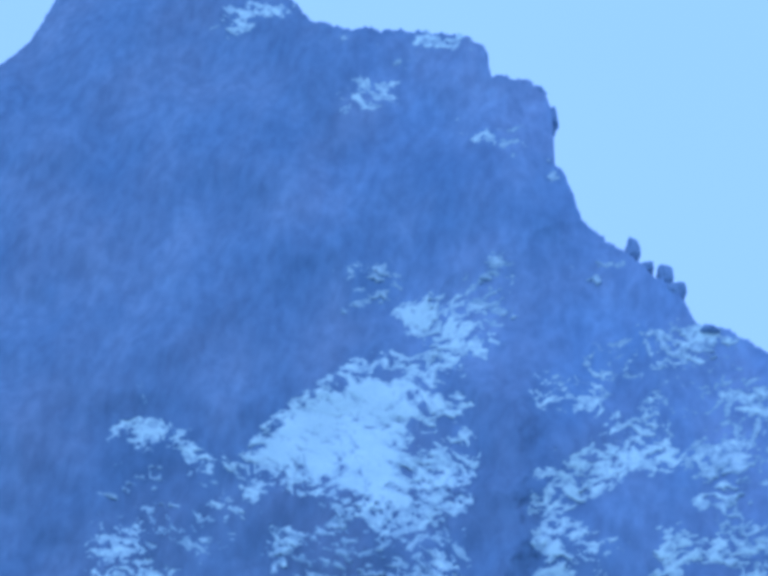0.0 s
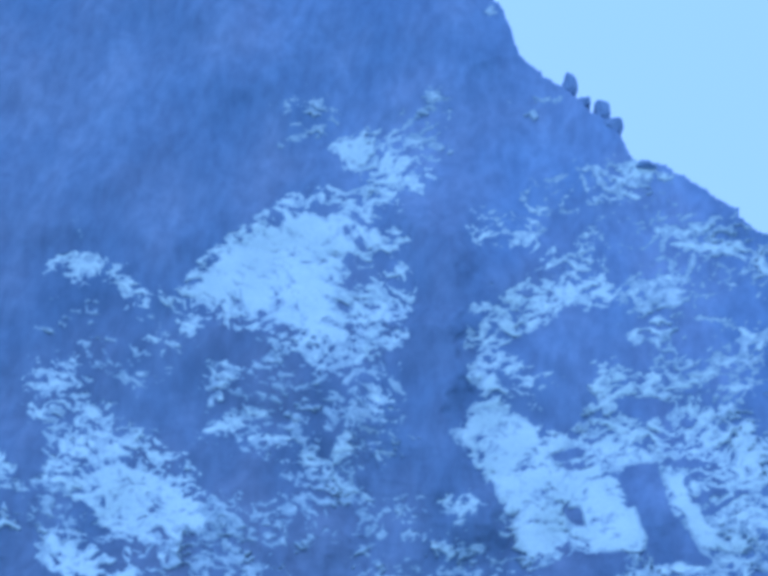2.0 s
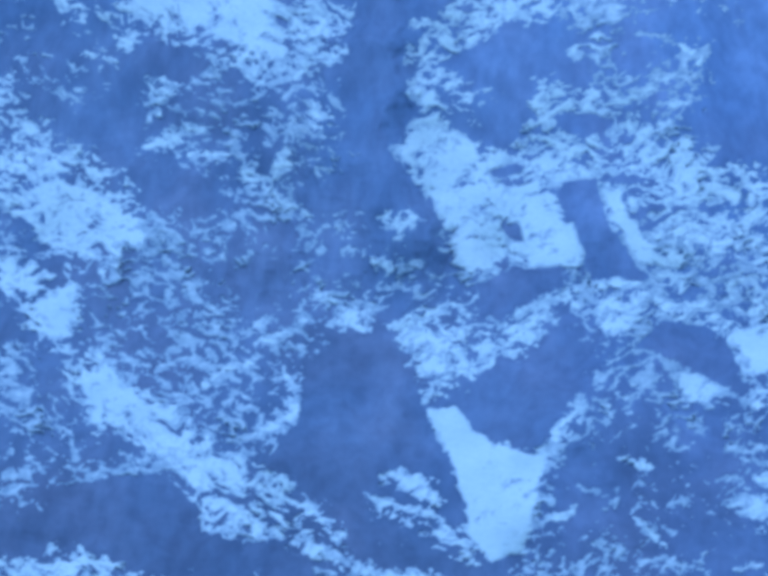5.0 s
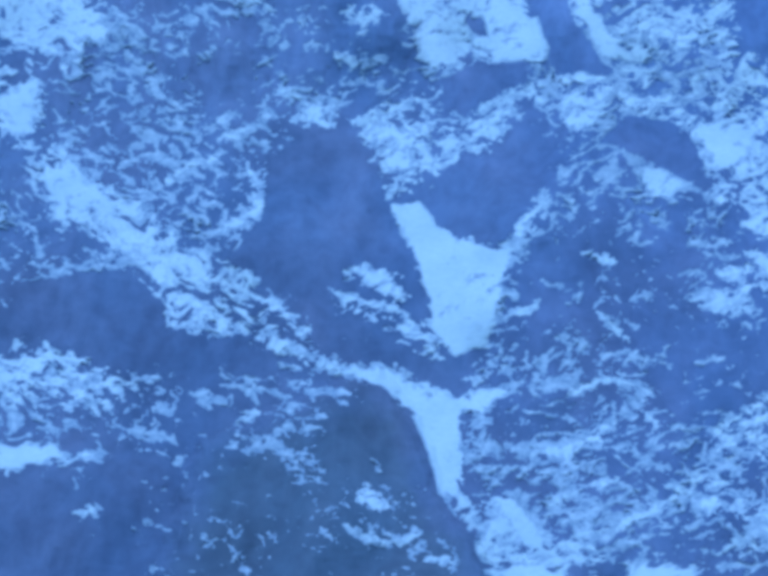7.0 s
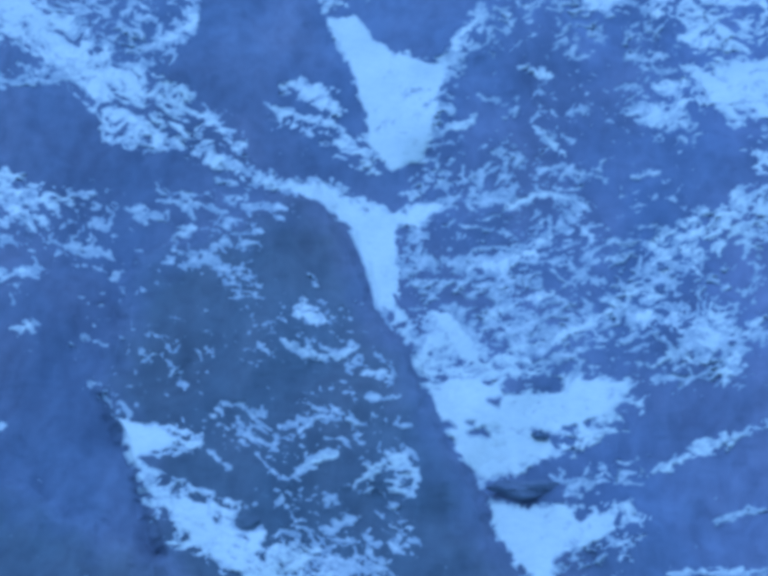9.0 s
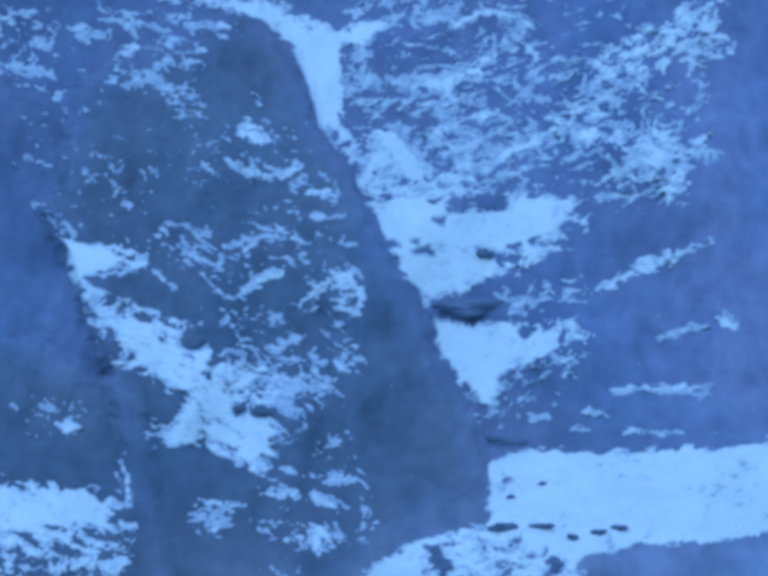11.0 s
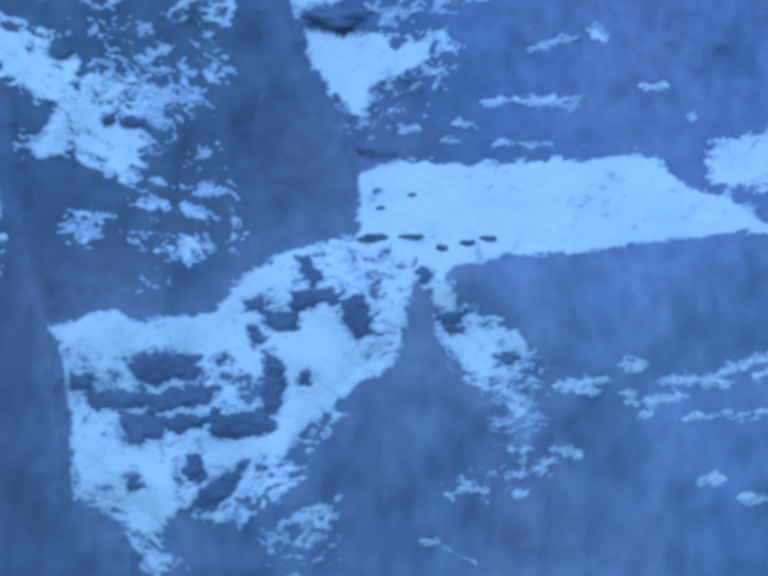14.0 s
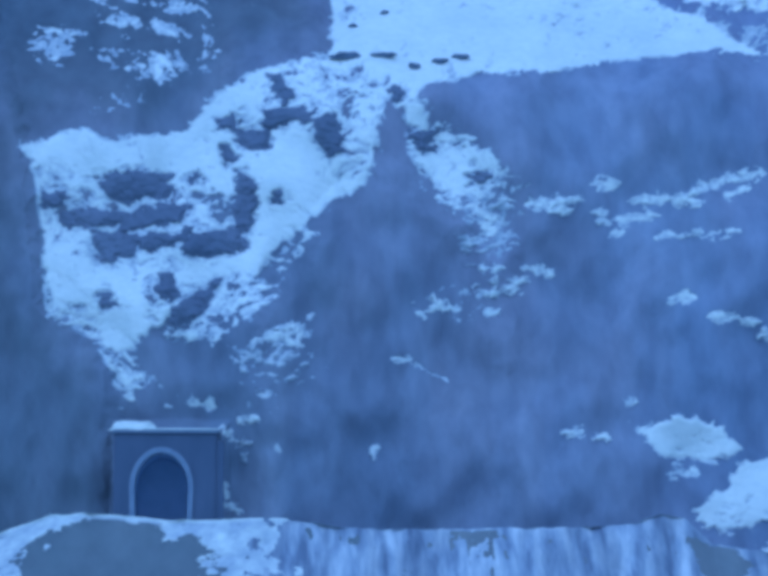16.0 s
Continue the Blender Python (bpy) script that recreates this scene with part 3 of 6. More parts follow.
snow("deep", "up", [(11.1, 178.8), (15.9, 174.3), (19.8, 172.1), (23.1, 167.9), (16.9, 165.8), (15.0, 171.5)])
snow("patchy", "up", [(18.8, 184.5), (23.2, 185.0), (24.3, 177.7), (24.6, 173.1), (30.1, 169.3), (32.3, 198.8), (28.1, 199.5), (25.1, 193.6), (27.3, 184.9)])
snow("deep", "up", [(22.5, 183.6), (28.8, 186.1), (31.2, 182.6), (30.2, 170.9), (25.1, 173.1), (24.2, 178.9)])
snow("netted", "up", [(4.9, 168.1), (7.9, 169.9), (11.1, 165.2), (16.9, 166.4), (20.4, 163.9), (10.3, 162.2)])
snow("netted", "up", [(3.7, 182.6), (10.8, 182.8), (9.6, 174.8), (4.0, 174.2)])
snow("dusted", "up", [(-0.6, 161.4), (23.1, 162.0), (27.8, 142.1), (26.5, 126.4), (0.9, 125.6)])
snow("patchy", "up", [(21.0, 147.2), (28.7, 152.8), (27.8, 142.1), (24.3, 143.4)])
snow("flecked", "up", [(-1.6, 135.8), (7.4, 140.6), (7.9, 137.8), (1.4, 131.4)])
snow("drifted", "down", [(-21.9, 131.0), (-16.0, 130.9), (-12.0, 126.6), (-6.4, 125.8), (-5.3, 127.6), (-1.5, 127.9), (-4.9, 123.0), (-7.4, 123.6), (-7.2, 120.6), (-6.5, 115.6), (-7.4, 109.1), (-9.3, 109.8), (-10.7, 114.7), (-12.1, 120.4), (-13.9, 124.4), (-17.6, 127.8), (-22.5, 130.3)])
snow("patchy", "down", [(-37.0, 137.8), (-29.6, 136.2), (-22.6, 132.3), (-22.5, 130.5), (-29.3, 133.6), (-35.6, 135.6)])
snow("patchy", "down", [(-68.0, 131.6), (-55.6, 132.8), (-52.2, 129.0), (-46.1, 127.4), (-47.6, 122.7), (-53.8, 123.2), (-66.4, 124.5)])
snow("flecked", "down", [(-67.6, 129.8), (-43.6, 128.6), (-35.7, 124.9), (-37.5, 122.8), (-50.8, 119.1), (-64.9, 117.8)])
snow("drifted", "down", [(-64.7, 116.7), (-53.7, 116.2), (-52.1, 114.3), (-63.5, 111.3)])
snow("flecked", "down", [(-56.9, 115.1), (-48.7, 115.3), (-50.2, 109.7), (-54.0, 112.0)])
snow("flecked", "down", [(-50.5, 105.0), (-48.1, 107.0), (-47.3, 105.9), (-49.3, 104.7)])
snow("flecked", "down", [(-34.3, 127.7), (-20.2, 127.5), (-21.2, 124.9), (-31.4, 125.5)])
snow("flecked", "down", [(-34.1, 123.2), (-22.3, 124.7), (-24.2, 119.7), (-32.5, 119.5)])
snow("flecked", "down", [(-46.2, 119.5), (-40.0, 116.4), (-41.1, 115.5), (-45.4, 117.9)])
snow("flecked", "down", [(-33.7, 119.9), (-21.9, 113.5), (-26.1, 113.0), (-31.4, 115.5)])
snow("patchy", "down", [(-27.8, 115.9), (-22.5, 113.4), (-25.0, 113.2)])
snow("flecked", "down", [(-21.3, 105.4), (-11.1, 104.2), (-6.3, 100.3), (-7.7, 98.4), (-15.3, 101.2)])
snow("dusted", "down", [(-43.3, 126.5), (-28.3, 123.4), (-22.7, 99.8), (-31.6, 93.8), (-42.4, 102.2)])
snow("flecked", "up", [(-6.4, 124.0), (6.4, 130.7), (14.2, 128.1), (15.1, 120.7), (6.3, 117.2), (0.7, 113.9), (-5.0, 116.2)])
snow("netted", "up", [(-6.6, 115.6), (11.9, 118.1), (20.3, 116.7), (28.8, 118.5), (22.5, 108.5), (11.5, 104.1), (3.5, 104.6), (-1.5, 110.6)])
snow("patchy", "up", [(-4.9, 102.9), (-3.4, 109.8), (-0.1, 109.1), (3.5, 104.2), (5.9, 101.3), (0.8, 99.4), (-3.7, 99.3)])
snow("patchy", "up", [(0.6, 116.6), (7.4, 119.3), (12.1, 124.4), (12.6, 123.2), (7.9, 117.7), (1.2, 115.4)])
snow("flecked", "up", [(21.2, 145.6), (28.4, 151.7), (29.5, 142.9), (25.5, 137.2)])
snow("patchy", "up", [(24.5, 121.4), (29.4, 125.7), (35.5, 129.4), (34.7, 121.7), (27.7, 119.4)])
snow("patchy", "up", [(17.2, 110.7), (21.4, 117.2), (23.0, 116.4), (23.3, 111.7), (20.4, 108.5)])
snow("flecked", "up", [(23.0, 116.4), (34.5, 120.0), (33.4, 108.8), (25.3, 108.6)])
snow("patchy", "up", [(22.1, 101.1), (28.9, 107.2), (33.4, 108.8), (28.6, 103.4)])
snow("drifted", "up", [(-3.7, 98.7), (1.3, 99.5), (5.6, 97.2), (10.3, 97.3), (13.0, 99.6), (20.2, 99.3), (16.0, 94.1), (9.7, 91.4), (10.2, 88.6), (7.0, 85.8), (3.4, 84.8), (1.4, 86.5), (-1.3, 91.5)])
snow("patchy", "up", [(9.6, 91.0), (20.2, 97.6), (20.6, 95.6), (12.7, 89.2)])
snow("drifted", "up", [(2.8, 84.7), (4.4, 82.6), (7.4, 81.3), (11.4, 82.3), (12.6, 80.1), (16.4, 81.0), (16.3, 78.4), (13.7, 76.5), (10.2, 75.1), (8.8, 71.3), (6.3, 74.4), (4.3, 77.5)])
snow("patchy", "up", [(11.4, 81.5), (17.9, 81.9), (19.2, 78.5), (15.2, 76.2), (10.2, 74.9)])
snow("patchy", "up", [(-5.7, 104.2), (-1.5, 111.2), (0.8, 106.6), (3.5, 102.1), (7.8, 103.7), (7.7, 99.3), (2.4, 98.5), (-3.4, 98.7)])
snow("drifted", "up", [(-3.1, 109.6), (-0.9, 109.7), (2.4, 103.6), (2.9, 100.7), (0.2, 102.1)])
snow("patchy", "up", [(23.9, 122.8), (30.8, 127.7), (33.8, 128.2), (38.0, 124.0), (33.7, 121.8), (29.6, 120.0), (25.4, 115.9), (21.6, 114.2)])
snow("patchy", "up", [(17.5, 109.5), (21.2, 116.3), (23.9, 115.2), (21.8, 108.1)])
snow("patchy", "up", [(23.5, 109.2), (27.7, 110.4), (34.5, 106.3), (31.5, 103.4), (29.1, 100.4), (26.1, 107.4)])
snow("netted", "up", [(-6.9, 117.5), (25.2, 122.1), (24.4, 110.0), (7.7, 100.7), (0.2, 105.8)])
snow("flecked", "up", [(7.8, 103.7), (23.8, 110.0), (23.9, 102.4), (18.4, 99.4), (10.9, 97.9)])
snow("flecked", "up", [(21.5, 99.5), (25.9, 101.0), (31.4, 102.5), (30.6, 100.3), (23.6, 98.4)])
snow("flecked", "up", [(9.9, 73.4), (17.2, 76.9), (17.6, 74.6), (10.1, 70.6)])
snow("flecked", "up", [(10.5, 85.4), (19.3, 88.2), (18.7, 86.2), (11.5, 84.1)])
snow("patchy", "down", [(-38.4, 97.3), (-35.7, 93.1), (-31.4, 92.1), (-27.3, 90.0), (-27.9, 87.9), (-31.6, 86.8), (-33.4, 85.0), (-35.1, 88.3), (-37.0, 92.7)])
snow("drifted", "down", [(-36.6, 94.1), (-35.4, 92.6), (-31.9, 92.0), (-28.9, 89.7), (-32.5, 87.4), (-33.8, 86.5)])
snow("patchy", "down", [(-39.5, 97.0), (-36.5, 95.0), (-35.3, 91.5), (-36.9, 94.3)])
snow("patchy", "down", [(-33.3, 85.6), (-26.5, 84.4), (-20.0, 81.8), (-19.2, 77.9), (-17.3, 76.8), (-12.0, 73.8), (-11.0, 72.4), (-13.1, 68.1), (-12.4, 64.1), (-16.5, 65.3), (-23.8, 65.2), (-21.6, 69.2), (-19.9, 71.1), (-24.7, 73.9), (-28.4, 75.8), (-28.2, 78.4), (-32.2, 81.4)])
snow("flecked", "down", [(-28.4, 92.7), (-23.9, 94.8), (-18.4, 91.8), (-13.4, 94.9), (-9.8, 90.5), (-15.1, 88.1), (-19.2, 88.0)])
snow("flecked", "down", [(-20.2, 105.7), (-11.7, 104.5), (-6.4, 99.1), (-12.6, 101.6), (-19.2, 103.0)])
snow("flecked", "down", [(-17.4, 77.5), (-4.5, 78.4), (-3.7, 75.5), (-9.9, 75.3)])
snow("flecked", "down", [(-12.2, 72.4), (-5.7, 74.6), (-6.1, 72.2)])
snow("flecked", "down", [(-13.8, 67.8), (-5.0, 67.9), (-7.0, 64.9)])
snow("flecked", "down", [(-33.3, 118.8), (-25.8, 117.3), (-21.6, 113.3), (-24.3, 113.3), (-31.4, 117.2)])
snow("flecked", "down", [(-33.8, 123.0), (-26.4, 123.9), (-26.2, 122.2), (-32.4, 120.9)])
snow("flecked", "down", [(-46.6, 120.3), (-43.8, 120.3), (-40.0, 117.5), (-42.3, 117.9)])
snow("dusted", "down", [(-25.1, 109.3), (-8.7, 111.1), (-3.8, 87.9), (-7.2, 68.8), (-16.4, 77.9), (-22.8, 94.5)])
snow("flecked", "down", [(-36.6, 70.8), (-30.9, 68.5), (-31.4, 66.9), (-34.4, 67.7)])
snow("deep", "down", [(-40.6, 60.3), (-29.5, 60.0), (-26.9, 57.9), (-26.3, 55.0), (-39.2, 54.3)])
snow("patchy", "down", [(-39.3, 54.6), (-24.4, 55.4), (-24.6, 49.1), (-38.4, 49.7)])
snow("deep", "down", [(-38.2, 48.2), (-28.2, 48.3), (-26.5, 45.3), (-25.4, 42.6), (-26.2, 39.7), (-37.4, 40.0)])
snow("patchy", "down", [(-26.7, 63.6), (-25.0, 63.3), (-24.7, 58.0), (-25.7, 59.4)])
snow("flecked", "down", [(-33.9, 70.8), (-30.9, 70.2), (-30.6, 67.2), (-33.4, 67.1)])
snow("drifted", "up", [(8.7, 64.1), (11.4, 65.5), (22.8, 65.6), (27.6, 66.4), (31.4, 65.9), (34.5, 67.5), (37.2, 66.3), (39.5, 64.5), (40.5, 62.5), (43.6, 61.8), (49.3, 56.0), (44.0, 56.9), (35.4, 55.7), (29.3, 54.0), (21.6, 53.6), (17.0, 52.2), (15.9, 51.3), (11.9, 47.5), (8.0, 49.5), (7.6, 52.4), (8.3, 55.3)])
snow("deep", "up", [(43.6, 69.1), (47.5, 69.9), (52.7, 71.8), (50.7, 61.8), (46.2, 62.9), (42.9, 63.1)])
snow("flecked", "up", [(2.0, 23.5), (3.1, 23.9), (2.9, 23.1)])
snow("flecked", "down", [(-8.3, 61.3), (-3.7, 62.1), (-5.4, 57.5), (-7.7, 58.8)])
snow("flecked", "down", [(-18.8, 56.1), (-16.8, 58.6), (-14.2, 58.0), (-16.9, 55.5)])
snow("flecked", "down", [(-9.2, 52.7), (-8.4, 54.1), (-5.3, 54.5), (-7.0, 52.2)])
snow("drifted", "up", [(34.8, 20.5), (38.1, 21.9), (41.9, 21.0), (44.1, 18.8), (40.5, 17.8), (36.2, 18.2)])
snow("drifted", "up", [(39.4, 13.5), (42.5, 15.8), (43.2, 17.5), (47.4, 18.8), (47.0, 12.8), (42.7, 11.9), (40.2, 12.1)])
snow("drifted", "up", [(41.7, 7.0), (47.0, 11.8), (46.7, 7.0)])
snow("patchy", "up", [(18.5, 185.3), (23.9, 190.2), (34.4, 195.6), (40.4, 189.9), (36.6, 152.3), (31.4, 157.8), (27.5, 163.3), (24.6, 168.4), (24.4, 176.9), (22.1, 182.8)])
snow("patchy", "up", [(23.1, 182.2), (32.9, 185.9), (43.1, 179.1), (40.8, 158.1), (32.1, 159.8), (27.3, 164.2), (24.4, 169.6)])
snow("deep", "up", [(28.5, 154.2), (40.8, 157.3), (39.2, 143.2), (32.1, 144.1), (30.1, 149.7)])
snow("flecked", "up", [(1.7, 164.1), (8.4, 174.3), (16.7, 166.6), (26.2, 162.4), (26.9, 154.1), (14.5, 157.9), (4.9, 157.7)])
snow("flecked", "down", [(-79.5, 176.6), (-74.3, 177.9), (-67.2, 164.2), (-55.7, 152.7), (-50.7, 149.8), (-59.0, 149.6), (-66.3, 142.4), (-71.3, 142.3)])
snow("netted", "down", [(-78.1, 170.8), (-74.3, 172.0), (-71.2, 164.1), (-75.7, 160.7)])
snow("flecked", "down", [(-34.2, 178.8), (-30.0, 177.7), (-28.1, 171.9), (-32.9, 172.9)])
snow("patchy", "down", [(-41.1, 140.2), (-34.8, 138.5), (-27.2, 135.0), (-22.2, 132.5), (-19.7, 130.8), (-23.2, 130.6), (-29.5, 134.1), (-38.2, 136.6)])
snow("drifted", "down", [(-19.3, 45.6), (-17.0, 46.4), (-14.9, 46.8), (-13.2, 47.8), (-12.5, 47.1), (-11.6, 46.3), (-9.8, 46.4), (-9.0, 46.9), (-6.7, 47.1), (-4.5, 47.6), (-3.7, 48.8), (-2.4, 50.6), (0.2, 52.5), (1.1, 53.7), (2.9, 54.6), (4.7, 55.2), (8.3, 55.9), (11.8, 53.6), (12.5, 49.8), (11.8, 48.3), (12.7, 45.9), (11.8, 44.0), (11.3, 42.2), (8.5, 40.8), (6.8, 39.4), (4.6, 37.2), (2.3, 35.2), (1.7, 33.9), (-0.4, 31.9), (-1.7, 30.3), (-3.0, 29.2), (-6.8, 29.4), (-8.4, 28.3), (-9.2, 27.3), (-10.3, 27.0), (-11.5, 27.5), (-12.6, 28.1), (-14.3, 30.2), (-16.1, 31.5), (-16.7, 33.9), (-17.0, 38.3), (-17.9, 41.9), (-18.6, 44.1)])
snow("patchy", "up", [(-3.0, 29.7), (-0.9, 32.3), (2.1, 34.1), (4.6, 36.7), (6.4, 38.1), (4.6, 35.0), (3.0, 31.5), (0.4, 30.1), (-2.1, 28.4), (-5.9, 28.4)])
snow("patchy", "down", [(-16.5, 31.3), (-13.9, 30.0), (-12.2, 27.5), (-13.4, 27.9), (-16.0, 29.2)])
snow("patchy", "up", [(-0.8, 27.1), (0.4, 28.4), (4.7, 30.2), (5.5, 29.7), (4.2, 28.4), (1.3, 27.1), (-0.4, 26.2)])
snow("patchy", "down", [(-11.5, 26.8), (-9.6, 27.0), (-8.3, 24.9), (-6.7, 24.5), (-9.1, 22.8), (-10.4, 24.5)])
snow("patchy", "up", [(14.5, 49.8), (16.6, 50.6), (17.1, 48.8), (19.3, 47.9), (20.3, 46.0), (21.6, 44.6), (23.3, 44.1), (22.4, 43.0), (23.9, 40.9), (21.9, 40.3), (18.9, 40.4), (17.6, 41.3), (15.9, 42.2), (15.3, 44.0), (14.6, 45.9)])
snow("deep", "up", [(15.2, 49.6), (16.4, 49.8), (16.7, 48.3), (18.8, 47.4), (19.9, 45.5), (21.4, 44.1), (21.9, 40.9), (19.3, 40.9), (17.2, 42.2), (15.9, 44.0)])
snow("patchy", "up", [(19.9, 38.0), (22.3, 38.7), (24.0, 38.7), (22.8, 36.4), (21.9, 37.3)])
snow("flecked", "up", [(19.4, 42.3), (24.6, 42.3), (24.4, 35.1), (20.1, 35.1)])
snow("flecked", "down", [(-8.8, 61.6), (-6.3, 62.3), (-4.0, 62.7), (-3.3, 61.3), (-5.8, 61.0), (-8.1, 60.8)])
snow("flecked", "down", [(-12.9, 60.4), (-9.0, 59.7), (-8.5, 58.7), (-10.7, 58.8)])
snow("flecked", "down", [(-13.0, 55.6), (-11.2, 55.4), (-11.4, 54.2)])
snow("flecked", "down", [(-12.0, 49.7), (-9.4, 51.7), (-8.7, 49.8), (-11.1, 48.9)])
snow("flecked", "up", [(-3.4, 58.3), (-2.4, 57.9), (-2.0, 55.1), (-3.3, 54.8)])
snow("drifted", "down", [(-13.2, 122.8), (-7.9, 123.5), (-6.7, 117.5), (-7.5, 110.0), (-9.2, 109.9), (-10.8, 115.5)])
snow("patchy", "down", [(-9.3, 109.9), (-6.4, 109.7), (-3.0, 105.4), (-2.1, 99.1), (-3.5, 98.5), (-5.6, 103.5), (-7.6, 106.5)])
snow("patchy", "up", [(-6.8, 124.8), (-5.1, 131.4), (-1.6, 134.2), (-2.1, 130.2), (-4.4, 124.9)])
snow("flecked", "up", [(-4.4, 151.9), (-0.8, 159.2), (2.7, 167.9), (3.4, 164.7), (-0.7, 152.0), (-1.1, 142.1), (-3.5, 138.3)])
snow("flecked", "up", [(2.2, 145.1), (4.6, 146.6), (5.6, 144.7), (3.4, 143.2)])
snow("flecked", "up", [(-3.7, 132.8), (14.7, 135.1), (14.4, 124.5), (0.6, 124.1)])
snow("flecked", "up", [(-0.5, 116.6), (6.3, 117.6), (10.9, 121.9), (15.5, 124.5), (17.6, 119.6), (11.8, 116.1), (0.7, 114.2)])
snow("flecked", "down", [(-34.7, 128.4), (-29.9, 127.7), (-20.5, 127.0), (-20.3, 124.4), (-27.3, 125.6)])
snow("flecked", "down", [(-45.5, 118.7), (-39.6, 117.2), (-39.9, 115.6), (-44.8, 117.5)])
snow("flecked", "down", [(-33.4, 122.4), (-30.6, 123.3), (-26.3, 115.1), (-22.2, 113.6), (-24.9, 111.9), (-32.0, 115.8)])
snow("flecked", "down", [(-15.3, 102.2), (-10.0, 104.2), (-6.1, 99.6), (-10.9, 100.5), (-14.7, 100.8)])
snow("netted", "up", [(0.9, 200.9), (13.8, 204.2), (28.0, 202.5), (25.6, 166.9), (12.9, 172.6), (2.4, 186.3)])
snow("patchy", "up", [(2.4, 188.5), (13.7, 196.7), (23.4, 194.4), (27.7, 197.5), (27.2, 189.2), (16.8, 185.6), (6.5, 181.7)])
snow("flecked", "up", [(-17.8, 27.8), (-12.8, 28.3), (-9.4, 27.0), (-11.0, 25.3), (-15.2, 26.1)])
snow("deep", "down", [(-32.5, 84.0), (-26.0, 81.8), (-19.8, 80.0), (-18.3, 76.2), (-21.2, 72.7), (-25.3, 74.5), (-28.9, 78.5)])
snow("deep", "down", [(-24.5, 67.2), (-19.9, 69.4), (-14.2, 69.5), (-11.8, 66.4), (-13.7, 62.9), (-18.6, 64.8), (-22.4, 65.3)])
snow("patchy", "up", [(-0.4, 27.0), (2.4, 28.0), (5.9, 30.0), (5.1, 27.2), (1.6, 25.9)])
snow("flecked", "up", [(1.5, 30.6), (6.6, 30.6), (6.6, 26.3), (3.2, 24.6), (0.7, 25.4)])
snow("flecked", "up", [(40.4, 62.3), (45.2, 62.3), (50.1, 59.2), (49.6, 57.2), (44.6, 59.7)])
snow("flecked", "up", [(22.0, 53.2), (24.2, 53.2), (24.0, 50.5), (22.2, 51.0)])
snow("flecked", "up", [(4.8, 72.8), (12.6, 74.1), (13.4, 69.9), (6.7, 69.2)])
# snow on single ledges
snow("patchy", "up", [(-19.6, 276.0), (-13.3, 276.7), (-13.9, 269.9), (-9.7, 266.6), (-7.4, 272.0), (-4.1, 271.3), (-4.8, 264.0), (-8.9, 264.0), (-12.9, 262.7), (-16.4, 268.6), (-19.4, 271.3)])
snow("patchy", "up", [(-17.6, 257.5), (-9.6, 258.8), (-2.3, 258.0), (-2.9, 253.2), (-9.4, 251.9), (-13.3, 248.4), (-17.1, 243.3), (-20.5, 240.9), (-16.9, 237.9), (-12.1, 235.6), (-12.8, 232.1), (-16.7, 232.7), (-21.3, 232.6), (-24.5, 236.1), (-25.8, 242.0), (-24.8, 249.3), (-22.3, 253.7)])
snow("patchy", "up", [(-21.6, 231.2), (-24.0, 226.9), (-27.7, 221.8), (-24.3, 217.1), (-19.2, 221.4), (-11.8, 223.6), (-13.4, 228.1), (-17.6, 228.1)])
snow("patchy", "up", [(-5.2, 233.3), (-1.4, 235.7), (5.5, 234.0), (7.0, 230.4), (1.7, 231.1), (-0.9, 228.2), (-2.4, 222.6), (5.4, 222.7), (13.0, 226.7), (13.6, 222.8), (8.4, 218.9), (6.1, 215.1), (1.7, 216.7), (-2.7, 215.0), (-7.1, 216.0), (-6.5, 222.6), (-7.0, 227.1)])
snow("patchy", "up", [(5.4, 214.1), (9.8, 216.3), (14.8, 212.1), (20.7, 215.3), (25.6, 217.5), (30.9, 215.4), (30.0, 201.0), (18.7, 200.8), (14.6, 203.8), (13.3, 195.3), (10.9, 198.7), (8.2, 205.8)])
snow("patchy", "up", [(14.1, 214.7), (16.5, 220.7), (20.9, 219.6), (25.1, 216.4), (19.2, 213.2)])
snow("netted", "up", [(5.5, 232.9), (14.0, 237.6), (17.7, 234.1), (20.3, 233.0), (19.0, 227.3), (14.5, 227.3), (9.3, 231.7)])
vein("up", 9, [(6.3, 236.3), (8.5, 232.9), (14.0, 237.6), (17.1, 239.3)])
vein("up", 12, [(18.1, 246.5), (20.3, 244.1), (21.4, 242.3)])
vein("up", 10, [(18.8, 233.0), (16.8, 229.5), (14.8, 226.7)])
vein("up", 10, [(5.0, 272.4), (9.9, 271.3), (14.9, 275.1)])
vein("up", 12, [(8.2, 268.6), (14.7, 268.0), (20.4, 267.3), (22.6, 262.1), (27.3, 260.9)])
vein("up", 9, [(2.5, 252.9), (0.9, 255.7), (2.9, 258.2), (7.3, 259.5), (8.5, 256.4), (6.5, 253.0)])
snow("patchy", "up", [(1.7, 244.8), (8.0, 247.3), (8.9, 245.3), (3.4, 243.2)])
vein("up", 5, [(10.7, 249.2), (17.0, 249.2)])
vein("up", 6, [(20.6, 222.1), (23.6, 223.1)])
vein("up", 10, [(-1.7, 289.3), (1.7, 290.7), (5.1, 288.6)])
vein("up", 7, [(-6.8, 290.8), (-4.3, 289.3), (-0.4, 285.7)])
